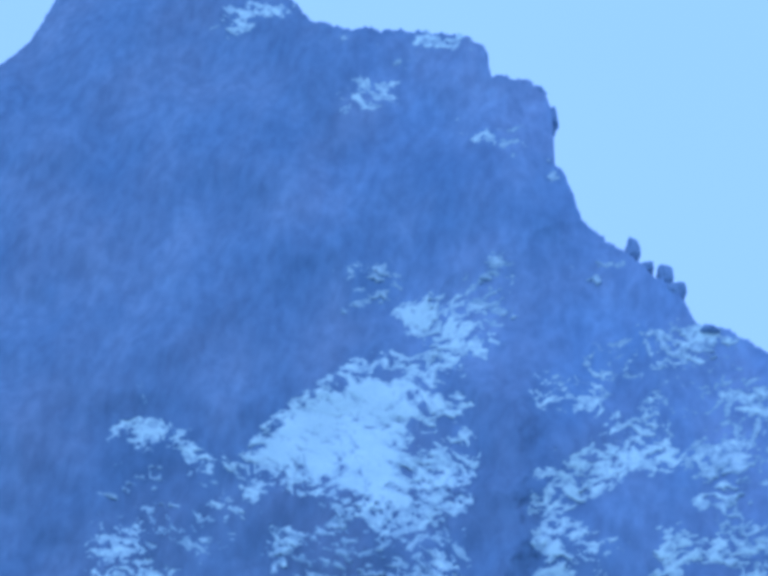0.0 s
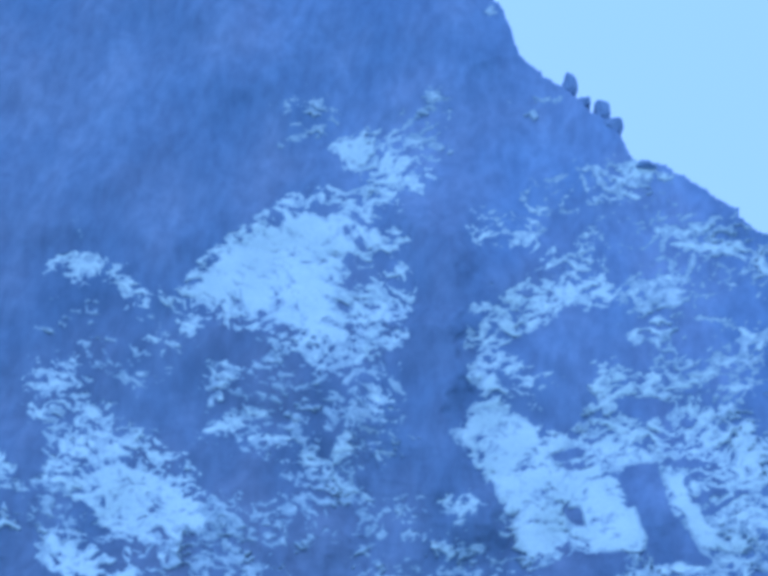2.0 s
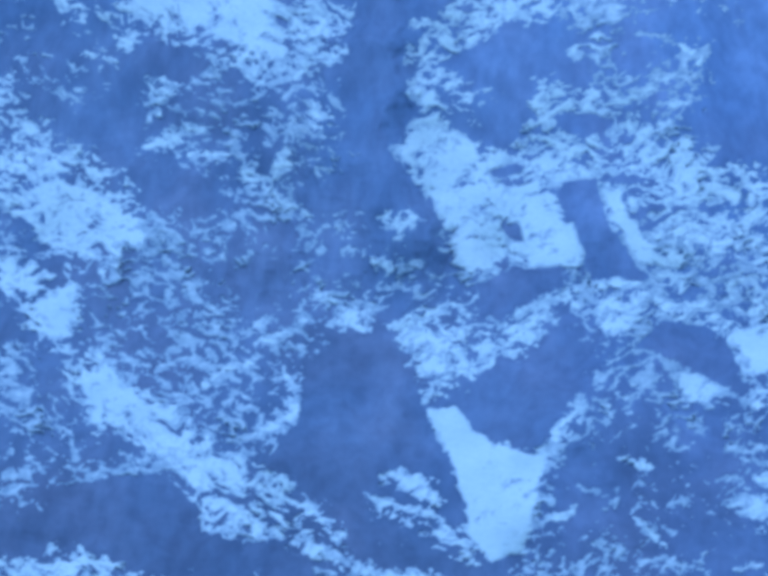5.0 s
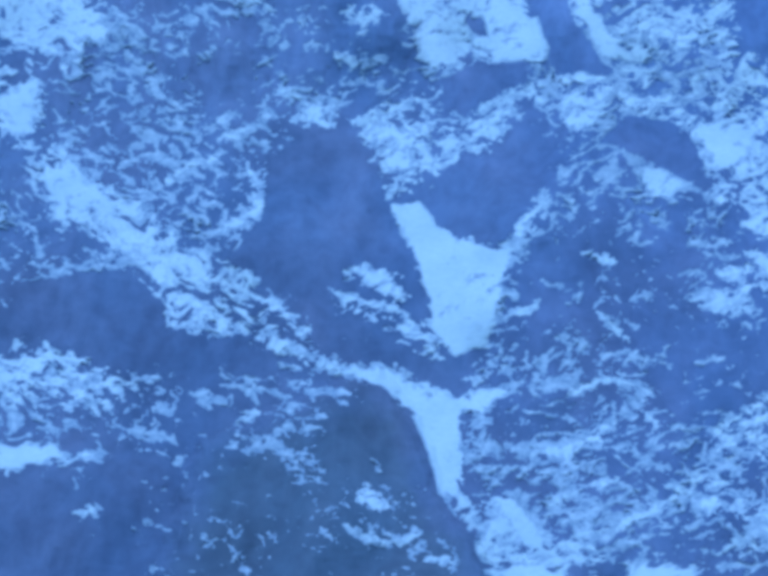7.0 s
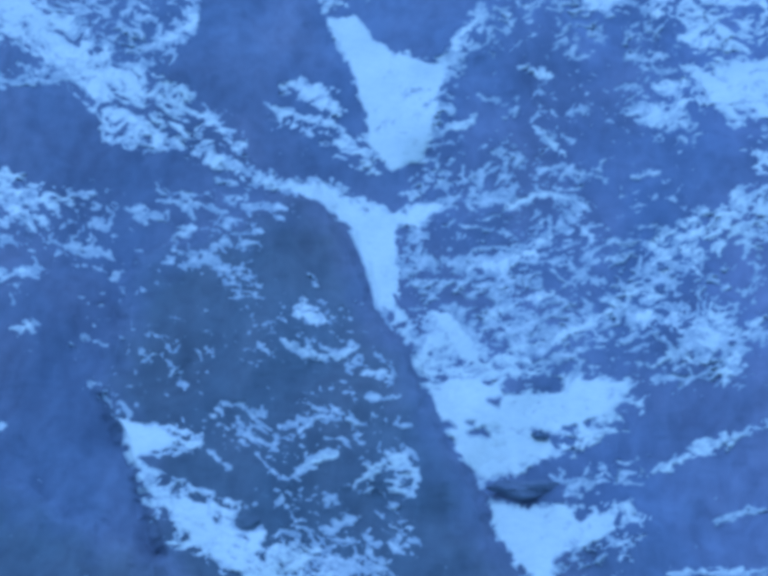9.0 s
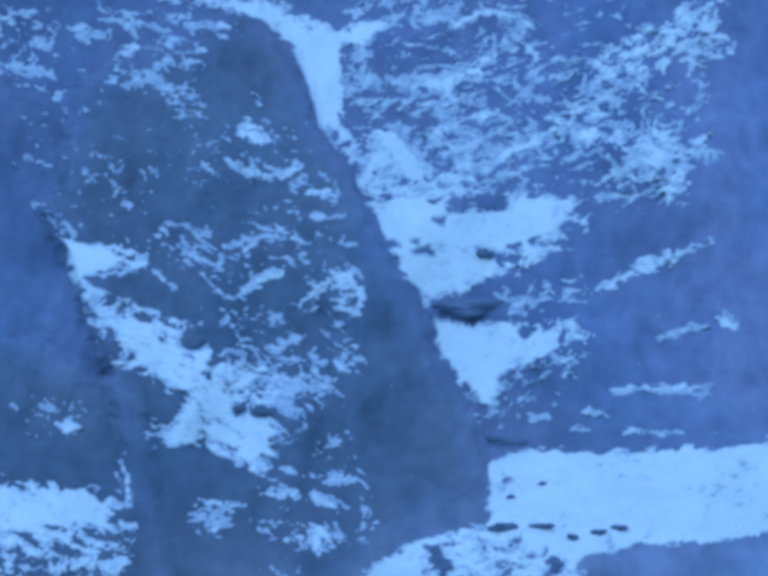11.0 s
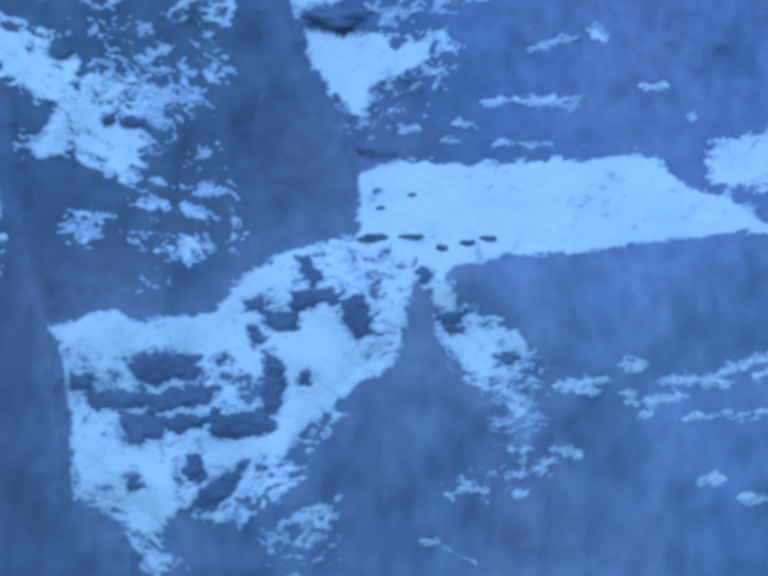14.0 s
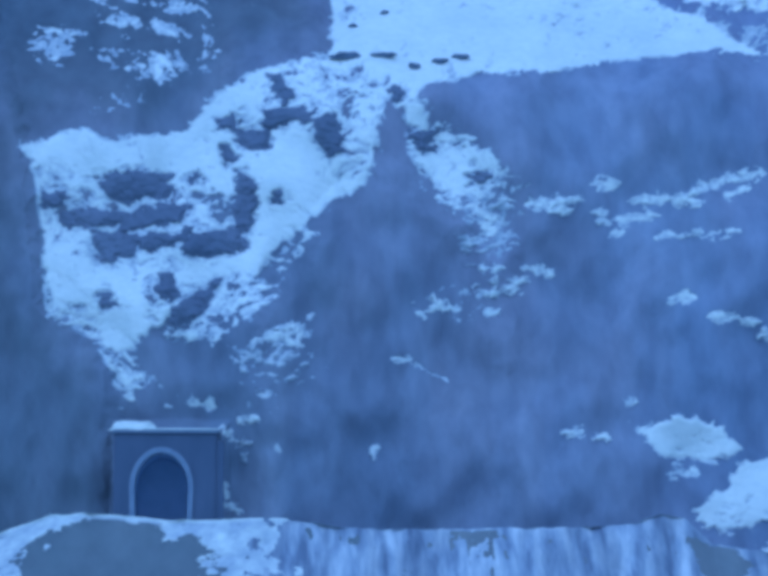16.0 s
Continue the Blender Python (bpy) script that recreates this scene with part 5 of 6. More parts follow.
snow("deep", "down", [(-82.3, 199.2), (-77.6, 193.6), (-73.3, 185.9), (-69.3, 178.7), (-73.4, 179.8), (-77.9, 187.5), (-83.5, 194.1)])
snow("deep", "down", [(-82.7, 209.7), (-78.4, 210.9), (-71.5, 209.9), (-63.4, 205.8), (-62.1, 201.6), (-66.1, 199.0), (-72.3, 201.0), (-77.8, 203.0), (-81.3, 206.0)])
snow("deep", "down", [(-82.8, 199.8), (-77.5, 193.1), (-71.0, 187.8), (-68.5, 178.8), (-73.5, 177.9), (-76.7, 186.5)])
snow("patchy", "up", [(4.3, 213.5), (9.0, 214.6), (14.8, 211.0), (16.0, 204.8), (13.6, 195.8), (11.9, 196.2), (9.5, 201.2), (6.7, 206.8)])
snow("deep", "up", [(-5.5, 206.6), (-1.2, 207.2), (2.1, 205.2), (3.0, 200.1), (-1.9, 200.0), (-5.4, 201.5)])
snow("deep", "up", [(-23.4, 221.3), (-19.3, 222.5), (-12.5, 222.5), (-15.9, 213.8), (-9.0, 215.0), (-7.8, 210.7), (-8.4, 205.5), (-8.6, 198.4), (-14.6, 197.3), (-16.6, 202.3), (-20.2, 210.6)])
vein("up", 9, [(-43.2, 355.5), (-40.4, 357.2), (-38.3, 354.4)])
vein("up", 5, [(-37.3, 353.5), (-32.4, 354.2)])
vein("up", 6, [(-18.4, 306.7), (-16.2, 305.9)])
vein("up", 8, [(-57.8, 397.7), (-52.5, 396.4)])
vein("up", 6, [(-27.0, 341.1), (-25.1, 341.1)])
snow("patchy", "up", [(-24.9, 274.8), (-23.4, 277.6), (-20.0, 276.2), (-21.5, 273.4)])
snow("patchy", "up", [(-19.0, 273.4), (-15.8, 276.1), (-13.3, 275.4), (-14.9, 272.1), (-13.1, 266.7), (-9.0, 268.0), (-7.5, 272.0), (-4.2, 270.7), (-4.9, 264.1), (-9.8, 264.1), (-13.9, 265.4), (-17.3, 269.4)])
snow("deep", "down", [(-21.7, 72.4), (-16.9, 73.1), (-14.4, 71.3), (-11.9, 70.1), (-12.1, 64.5), (-14.9, 64.1), (-18.3, 66.0), (-23.9, 65.4), (-21.8, 68.1)])
snow("patchy", "down", [(-17.7, 77.4), (-15.2, 77.4), (-11.1, 73.1), (-9.9, 69.5), (-12.8, 68.8), (-15.9, 71.8)])
vein("down", 9, [(-10.5, 83.6), (-9.1, 85.9), (-7.1, 87.6), (-5.6, 87.9), (-4.6, 86.0), (-2.0, 85.8)])
vein("down", 8, [(-6.3, 83.6), (-4.5, 82.8), (-4.0, 85.0)])
vein("down", 8, [(-16.7, 85.1), (-15.2, 86.8), (-13.3, 88.8)])
snow("flecked", "up", [(-15.2, 195.3), (-2.5, 196.5), (-1.1, 190.3), (-7.9, 184.5), (-12.7, 183.2)])
vein("up", 7, [(-6.7, 194.4), (-3.2, 192.9), (1.0, 194.0)])
vein("up", 6, [(-12.3, 191.7), (-8.8, 192.8)])
snow("patchy", "up", [(-8.5, 211.8), (-2.7, 214.0), (-0.1, 207.7), (-4.8, 206.1), (-7.7, 207.1)])

bare(-20.9, 78.8, 1.3, 0.8)
bare(-13.5, 70.1, 1.07, 0.58)
bare(-15.7, 70.4, 0.78, 0.48)
bare(6.4, 83.7, 3.14, 1.22)


def scarp(points, rough=3):
    """A steep slab of rock on which no snow holds."""
    w = window(points, 12)
    d = inside(points, GU[w], GV[w]) + rough * fractal(GU[w] / 20, GV[w] / 20, 65, 3)
    COVER[w] = np.minimum(COVER[w], np.where(d > -6, -d / 5, 9))


scarp([(-17.3, 126.6), (-13.2, 122.7), (-10.9, 116.7), (-9.3, 109.5), (-5.4, 103.1), (-3.1, 94.8), (2.1, 84.0), (4.1, 77.0), (7.0, 71.5), (8.4, 65.4), (8.3, 60.9), (1.4, 60.8), (0.4, 75.1), (-3.1, 81.3), (-4.3, 91.3), (-8.5, 106.5), (-13.3, 115.0)])
scarp([(-35.8, 242.8), (-27.4, 247.7), (-24.8, 237.0), (-27.4, 227.8), (-28.1, 223.3), (-23.3, 215.7), (-18.1, 205.7), (-18.7, 203.2), (-25.4, 212.5), (-28.9, 221.1), (-33.4, 221.0)], 9)
scarp([(-35.3, 172.9), (-30.4, 182.5), (-23.3, 179.0), (-20.1, 167.5), (-17.8, 162.1), (-14.2, 151.7), (-14.8, 148.7), (-21.3, 152.0), (-23.0, 150.5), (-25.2, 146.4), (-27.2, 142.0), (-32.7, 147.2), (-37.7, 152.1), (-34.7, 161.7)], 9)
scarp([(-99.3, 303.2), (-63.5, 293.7), (-62.9, 296.6), (-48.1, 289.1), (-46.0, 285.0), (-52.1, 285.9), (-58.8, 283.7), (-64.8, 276.1), (-71.9, 265.8), (-74.6, 258.3), (-76.4, 256.4), (-85.2, 264.3), (-92.8, 268.3)], 9)
scarp([(-35.9, 277.6), (-28.2, 275.5), (-25.5, 255.0), (-26.0, 242.7), (-25.2, 234.4), (-22.4, 231.4), (-27.7, 221.4), (-32.7, 225.3), (-34.7, 242.7), (-34.4, 261.5)])
scarp([(-0.5, 214.7), (4.6, 215.8), (6.3, 205.9), (10.5, 195.9), (5.6, 194.6), (2.5, 201.8)])
scarp([(-56.7, 138.8), (-52.0, 143.8), (-49.3, 146.3), (-46.6, 143.9), (-44.4, 137.7), (-39.6, 134.4), (-30.5, 133.0), (-30.2, 130.8), (-46.9, 131.2), (-53.5, 134.3)])
scarp([(16.5, 51.5), (21.5, 53.3), (29.2, 53.8), (35.4, 55.4), (43.4, 56.6), (50.0, 55.3), (48.4, 45.3), (31.1, 44.7), (25.4, 45.1), (21.6, 46.9), (18.5, 48.4)])
scarp([(-19.3, 45.7), (-13.8, 47.9), (-12.0, 46.6), (-8.1, 47.1), (-4.5, 48.3), (-3.6, 50.4), (-0.8, 52.7), (1.9, 54.4), (3.7, 55.5), (8.0, 56.3), (8.5, 64.1), (6.6, 64.1), (3.7, 57.7), (-4.3, 51.1), (-12.5, 48.7), (-18.1, 47.4)])
scarp([(-25.7, 46.4), (-19.2, 45.0), (-17.9, 42.8), (-17.3, 38.3), (-16.9, 33.1), (-16.5, 30.0), (-13.1, 28.3), (-10.6, 25.1), (-10.8, 20.7), (-18.7, 20.7), (-25.0, 31.3)])
scarp([(-50.7, 149.3), (-46.6, 143.4), (-42.9, 135.5), (-36.9, 135.7), (-32.3, 137.7), (-34.2, 133.9), (-43.4, 131.0), (-53.1, 135.2), (-63.2, 139.6), (-64.0, 146.4)], 9)
scarp([(-48.0, 94.2), (-39.3, 96.4), (-35.2, 90.9), (-35.1, 88.1), (-33.2, 84.8), (-32.2, 80.9), (-29.6, 75.9), (-25.0, 73.8), (-21.8, 71.1), (-24.9, 68.6), (-28.3, 64.8), (-31.5, 71.5), (-35.2, 80.8), (-39.6, 87.4), (-46.9, 87.9)])
scarp([(13.4, 49.8), (14.4, 48.8), (14.8, 45.0), (15.5, 42.9), (17.2, 41.1), (18.9, 38.7), (18.8, 36.0), (17.5, 33.3), (15.3, 32.4), (11.5, 31.5), (8.1, 28.9), (6.8, 27.1), (6.4, 32.4), (4.6, 34.1), (5.9, 36.3), (7.4, 38.1), (8.5, 39.8), (10.7, 41.2), (12.8, 42.1), (12.2, 44.9), (12.7, 47.8)], 22)
scarp([(-8.4, 27.7), (-6.3, 28.0), (-1.7, 27.7), (-0.2, 26.9), (-1.2, 24.5), (-3.7, 22.8), (-7.1, 24.5)], 22)
scarp([(10.1, 179.0), (14.0, 185.5), (20.4, 183.9), (23.3, 174.6), (24.1, 169.5), (18.9, 172.8), (13.1, 177.8)])
scarp([(-12.6, 193.3), (-6.3, 196.4), (-0.6, 197.0), (0.1, 193.5), (-6.1, 189.1), (-11.7, 187.9)])
# bare rock within the snow
scarp([(-12.0, 232.1), (-8.2, 233.7), (-5.9, 230.2), (-7.3, 225.0), (-9.5, 222.3), (-11.8, 223.6), (-13.1, 228.1)], 8)
scarp([(-17.1, 244.5), (-12.5, 247.9), (-5.4, 250.7), (-2.2, 249.5), (-1.4, 244.6), (-5.3, 239.8), (-6.8, 236.2), (-11.4, 236.2), (-16.1, 239.1), (-20.1, 241.5)], 8)
scarp([(-0.6, 229.6), (3.6, 230.3), (7.4, 228.9), (6.6, 226.3), (1.7, 225.1), (-0.4, 226.6)], 6)
scarp([(-1.2, 212.4), (-0.1, 214.5), (3.0, 215.4), (4.3, 212.5), (5.7, 207.3), (7.8, 203.5), (9.6, 199.2), (11.9, 194.5), (8.0, 195.2), (4.9, 194.4), (3.0, 197.6), (3.3, 202.6), (1.7, 206.5), (-0.3, 209.3)], 5)
scarp([(-13.0, 191.7), (-9.5, 193.3), (-6.0, 191.8), (-5.9, 189.1), (-8.6, 186.2), (-11.4, 185.6)], 20)
scarp([(-8.8, 205.5), (-7.0, 206.0), (-6.2, 202.5), (-8.3, 202.4)], 6)
scarp([(-11.6, 217.1), (-7.2, 219.1), (-6.4, 216.9), (-10.1, 215.5)], 6)
scarp([(-6.2, 174.7), (-2.2, 180.7), (1.8, 182.6), (3.9, 179.7), (3.2, 172.6), (0.6, 165.8), (-2.6, 160.4), (-8.3, 157.0), (-11.6, 160.1), (-13.8, 165.5), (-10.0, 168.9)], 16)
scarp([(19.6, 183.6), (22.2, 181.3), (23.9, 175.4), (24.2, 169.7), (22.2, 169.7), (17.8, 173.6), (13.3, 177.5), (16.8, 180.0)], 12)
scarp([(-67.3, 146.3), (-56.6, 146.6), (-49.9, 147.8), (-45.8, 142.0), (-44.6, 138.2), (-48.7, 137.2), (-54.9, 140.8), (-62.1, 139.6)], 8)
scarp([(1.2, 91.3), (2.8, 92.2), (3.3, 90.9)], 5)
scarp([(3.1, 84.6), (5.9, 84.9), (10.0, 84.1), (10.9, 82.8), (7.9, 81.8), (4.9, 82.4)], 6)
scarp([(-22.2, 80.1), (-20.2, 80.8), (-19.4, 78.8), (-21.2, 77.7)], 5)
scarp([(8.1, 91.9), (9.9, 91.5), (9.6, 90.7), (8.3, 90.7)], 4)
scarp([(3.4, 96.0), (4.7, 96.4), (4.5, 95.2)], 4)
scarp([(-2.3, 92.7), (-0.8, 92.9), (-0.2, 92.1), (-1.7, 91.9)], 4)
scarp([(1.1, 92.8), (1.8, 92.8), (1.8, 92.3)], 4)
scarp([(-33.0, 87.1), (-27.9, 87.6), (-21.4, 83.7), (-20.2, 81.1), (-22.8, 81.7), (-26.5, 83.6), (-30.7, 85.5)], 7)
scarp([(-26.6, 64.2), (-23.6, 65.2), (-19.9, 65.7), (-15.9, 63.8), (-14.9, 62.5), (-16.4, 59.2), (-20.9, 58.5), (-24.7, 59.7)], 6)
scarp([(-8.6, 27.7), (-6.1, 28.2), (-2.7, 27.7), (-0.6, 26.5), (-0.1, 24.1), (-2.6, 23.7), (-5.6, 24.9), (-8.1, 26.0)], 6)
scarp([(-3.5, 28.0), (-0.6, 27.8), (1.5, 30.6), (4.9, 32.4), (6.6, 30.6), (4.9, 30.0), (2.4, 29.1), (-0.1, 27.8)], 14)
scarp([(13.2, 50.3), (13.7, 51.1), (14.2, 48.8), (14.9, 45.5), (15.7, 44.1), (16.1, 42.1), (13.5, 41.8), (12.2, 41.6), (11.8, 43.6), (12.9, 45.4)], 5)


def thinned(level, points):
    """A stretch where small rocks poke through the snow everywhere."""
    w = window(points, 5)
    d = np.clip(inside(points, GU[w], GV[w]) / 20, 0, 1)
    COVER[w] = np.minimum(COVER[w], PATCHES["up"][w] + level + 3 * (1 - d))


thinned(1.3, [(-19.1, 44.6), (-12.6, 44.0), (-3.1, 43.4), (-1.0, 42.0), (2.0, 43.0), (1.2, 36.3), (-3.0, 34.9), (-2.6, 33.2), (-6.8, 34.0), (-10.7, 34.0), (-16.6, 35.7), (-17.6, 40.1)])
thinned(1.0, [(-9.0, 34.9), (-4.7, 34.2), (2.9, 35.2), (0.4, 31.4), (-2.9, 28.4), (-8.0, 27.9)])
thinned(1.4, [(2.0, 54.6), (8.8, 56.2), (15.8, 53.6), (16.1, 49.8), (13.3, 45.9), (10.7, 41.7), (8.1, 42.1), (6.4, 45.8), (2.9, 47.7), (1.1, 49.6)])
thinned(0.5, [(11.7, 49.8), (15.6, 49.8), (15.4, 42.2), (13.3, 41.3), (8.5, 38.6), (5.5, 35.0), (3.0, 31.0), (-0.4, 31.0), (4.6, 37.6), (8.1, 40.8), (10.7, 42.2)])
thinned(1.0, [(-16.7, 32.2), (-12.3, 31.8), (-10.1, 27.0), (-12.1, 26.6), (-15.6, 29.2)])
thinned(2.1, [(-68.6, 177.2), (-56.9, 173.4), (-46.4, 161.8), (-36.6, 150.5), (-25.8, 136.2), (-33.1, 131.5), (-44.3, 134.8), (-54.0, 152.1), (-64.7, 164.7)])
thinned(2.3, [(-85.8, 228.8), (-76.0, 225.5), (-62.4, 204.1), (-68.7, 196.8), (-81.3, 201.8)])

OUT = np.full(GU.shape, -1)          # which outcrop a place belongs to
outcrops = 0


def outcrop(points):
    """A dark rock standing out of the snow terrace."""
    global outcrops
    w = window(points, 24)
    u, v = GU[w], GV[w]
    d = inside(points, u, v) + 2 + 12 * fractal(u / 34, v / 18, 66 + outcrops, 4, 0.66) + 2.2 * FINE[w]
    COVER[w] = np.minimum(COVER[w], np.where(d > -6, -d / 5, 9))
    H[w] += 0.4 * np.clip(d / 14, 0, 1) + 0.2 * np.clip(d / 6, 0, 1) * fractal(u / 20, v / 9, 67, 3)
    OUT[w] = np.where(d > -1, outcrops, OUT[w])
    outcrops += 1


outcrop([(-11.5, 43.1), (-9.6, 43.4), (-7.2, 43.3), (-5.9, 42.9), (-6.6, 42.2), (-5.3, 41.8), (-6.5, 40.9), (-8.3, 41.1), (-9.5, 40.3), (-11.3, 41.0), (-11.9, 41.9)])
outcrop([(-15.5, 39.4), (-13.4, 39.9), (-9.5, 39.5), (-7.0, 40.4), (-4.2, 40.2), (-4.8, 38.9), (-6.9, 38.4), (-9.9, 37.9), (-10.3, 38.4), (-12.9, 38.4), (-14.6, 37.9), (-15.2, 38.6)])
outcrop([(-12.9, 37.7), (-9.9, 37.9), (-9.0, 36.6), (-9.0, 35.7), (-10.3, 35.5), (-10.9, 34.8), (-12.2, 35.7), (-12.6, 36.6)])
outcrop([(-8.8, 37.7), (-6.1, 37.5), (-3.9, 38.2), (-4.6, 37.1), (-6.9, 36.2), (-8.6, 36.4), (-9.5, 37.3)])
outcrop([(-4.1, 37.8), (-0.9, 37.9), (0.3, 38.5), (0.8, 36.7), (-1.3, 35.8), (-3.9, 35.6), (-4.8, 36.4)])
outcrop([(-0.1, 43.4), (0.5, 43.4), (1.4, 42.1), (1.6, 40.3), (1.0, 38.0), (-0.5, 38.3), (-0.1, 39.4), (-1.0, 40.0), (-0.1, 41.2)])
outcrop([(-1.9, 48.3), (-0.6, 48.7), (0.5, 48.4), (-0.6, 47.5), (-1.7, 47.6)])
outcrop([(-0.4, 47.1), (0.7, 47.4), (2.7, 47.2), (2.7, 45.8), (1.1, 45.5), (0.1, 46.0)])
outcrop([(2.2, 49.4), (4.6, 49.7), (6.8, 49.5), (6.4, 48.4), (4.6, 48.2), (2.7, 47.4), (2.0, 48.1)])
outcrop([(2.7, 53.1), (3.8, 53.4), (4.9, 50.7), (4.0, 50.1), (3.2, 51.8)])
outcrop([(6.8, 48.5), (8.6, 49.0), (9.0, 47.7), (9.2, 45.6), (8.1, 45.1), (7.2, 45.8), (7.0, 47.2)])
outcrop([(-1.5, 45.6), (-0.8, 45.8), (-0.5, 44.6), (-1.2, 44.1)])
outcrop([(-6.6, 34.0), (-6.0, 34.2), (-4.9, 32.7), (-5.5, 31.8), (-6.6, 32.0), (-7.0, 32.7)])
outcrop([(-4.5, 31.8), (-2.6, 32.7), (-1.3, 33.8), (-2.1, 32.3), (-3.0, 30.5), (-4.2, 29.5), (-5.9, 29.7), (-5.5, 31.0)])
outcrop([(-12.1, 32.0), (-11.2, 32.3), (-10.4, 31.4), (-11.6, 30.8)])
outcrop([(-17.0, 41.2), (-15.3, 41.5), (-15.1, 40.1), (-16.3, 39.9), (-17.2, 40.1)])
outcrop([(15.1, 47.3), (17.8, 47.6), (16.8, 46.4), (17.7, 45.7), (16.4, 45.4), (15.5, 46.4)])
outcrop([(20.3, 43.3), (22.4, 43.5), (21.5, 42.4), (20.5, 42.5)])
outcrop([(13.6, 51.6), (14.7, 52.3), (14.9, 51.1), (14.1, 50.5)])
outcrop([(3.0, 41.4), (3.7, 41.7), (3.7, 40.7), (2.9, 40.6)])
outcrop([(-4.5, 42.9), (-3.6, 43.2), (-3.0, 42.7), (-4.2, 42.5)])

# The niche for the tunnel mouth.
PORTAL_X, PORTAL_FLOOR, PORTAL_Y = -6.23, 12.2, 204.4
niche = np.clip(1.3 - np.maximum(np.abs(GX - (PORTAL_X + 0.75)) - 3.9, GZ - 20.0), 0, 1)
niche = niche * niche * (3 - 2 * niche)
H = H * (1 - niche) + 1.0 * niche
fine_relief *= 1 - niche
COVER[niche > 0.95] = -3

H += fine_relief * (1 - 0.85 * np.clip(COVER * 1.5, 0, 1))
over = np.maximum(GV - crest_v, 0)   # past the skyline the summit falls away to the back
held = np.minimum(GV, crest_v)
hz = np.interp(np.tan(held / SPAN), (dense - EYE) / face(dense), dense)
hy = face(hz)
base = np.stack([ratio * hy, hy, hz], -1)
# relief moves along the camera's rays, so outlines hold their place in view
toward = CAMERA_AT - base
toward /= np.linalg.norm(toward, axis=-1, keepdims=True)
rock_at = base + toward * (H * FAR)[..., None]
rock_at[..., 1] += over * 0.5
rock_at[..., 2] -= over * 0.12
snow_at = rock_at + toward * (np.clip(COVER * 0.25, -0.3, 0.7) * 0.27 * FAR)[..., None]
COVER[over > 3] = -3


def sheet(name, places, keep, mat, smooth=True, depth=None):
    """A mesh of the grid's cells that keep names."""
    r, c = np.nonzero(keep)
    quads = np.stack([r * COLN + c, r * COLN + c + 1, (r + 1) * COLN + c + 1, (r + 1) * COLN + c], 1)
    used, quads = np.unique(quads, return_inverse=True)
    quads = quads.reshape(-1, 4)
    me = bpy.data.meshes.new(name)
    me.vertices.add(len(used))
    me.vertices.foreach_set("co", places.reshape(-1, 3)[used].ravel())
    me.loops.add(quads.size)
    me.loops.foreach_set("vertex_index", quads.ravel().astype(np.int32))
    me.polygons.add(len(quads))
    me.polygons.foreach_set("loop_start", np.arange(0, quads.size, 4, dtype=np.int32))
    me.polygons.foreach_set("use_smooth", np.full(len(quads), smooth))
    me.update(calc_edges=True)
    if depth is not None:
        me.attributes.new("shallow", "FLOAT", "POINT").data.foreach_set("value", np.clip(1 - depth.ravel()[used] / 1.7, 0, 1).astype(np.float32))
    elif mat is ROCK:
        me.attributes.new("pale_mix", "FLOAT", "POINT").data.foreach_set("value", PALE_MIX.ravel()[used].astype(np.float32))
        me.attributes.new("grey_mix", "FLOAT", "POINT").data.foreach_set("value", GREY_MIX.ravel()[used].astype(np.float32))
    me.materials.append(mat)
    return new(name, me)


cell_x, cell_z = GX[:-1, :-1], GZ[:-1, :-1]
seam = cell_z + (14 * fractal(GU / 90, GV / 90, 91, 5, 0.65))[:-1, :-1]   # ragged heights at which the parts of the face meet
bore = (np.abs(cell_x - PORTAL_X) < 2.9) & (cell_z > 11.5) & (cell_z < 18.6)
mountain = tagged(new("mountain"), "steep slate-blue rock mountain with snow on its ledges", "mountain", kind="structure")
cell_rib = RIB[:-1, :-1]
taken = np.zeros(cell_rib.shape, bool)
for k, name, mat, label in (
        (0, "rock_rib", ROCK, "long dark rock rib running down to the terrace"),
        (1, "rock_slab", ROCK, "smooth dark slab between the snow gullies"),
        (3, "buttress", ROCK, "bare rock buttress over the railway"),
        (4, "rock_flank", ROCK, "dark sheer flank beside the tunnel"),
        (6, "rock_chute", ROCK, "bare rock chute between snow fields")):
    mine = (cell_rib == k) & ~bore & (OUT[:-1, :-1] < 0)
    ob = sheet(name, rock_at, mine, mat)
    ob.parent = mountain
    ob["label"] = label
    taken |= mine
for k in range(outcrops):
    mine = (OUT[:-1, :-1] == k) & ~bore
    ob = sheet("rock_outcrop", rock_at, mine, CRAG)
    tagged(ob, "dark cracked rock breaking out of the snow terrace", "rock", group="outcrops on the terrace")
    taken |= mine
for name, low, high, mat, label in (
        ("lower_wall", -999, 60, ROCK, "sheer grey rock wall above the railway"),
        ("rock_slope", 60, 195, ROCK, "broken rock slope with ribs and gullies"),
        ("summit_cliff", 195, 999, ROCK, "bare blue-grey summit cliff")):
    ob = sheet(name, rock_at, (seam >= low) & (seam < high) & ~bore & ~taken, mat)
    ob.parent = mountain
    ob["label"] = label

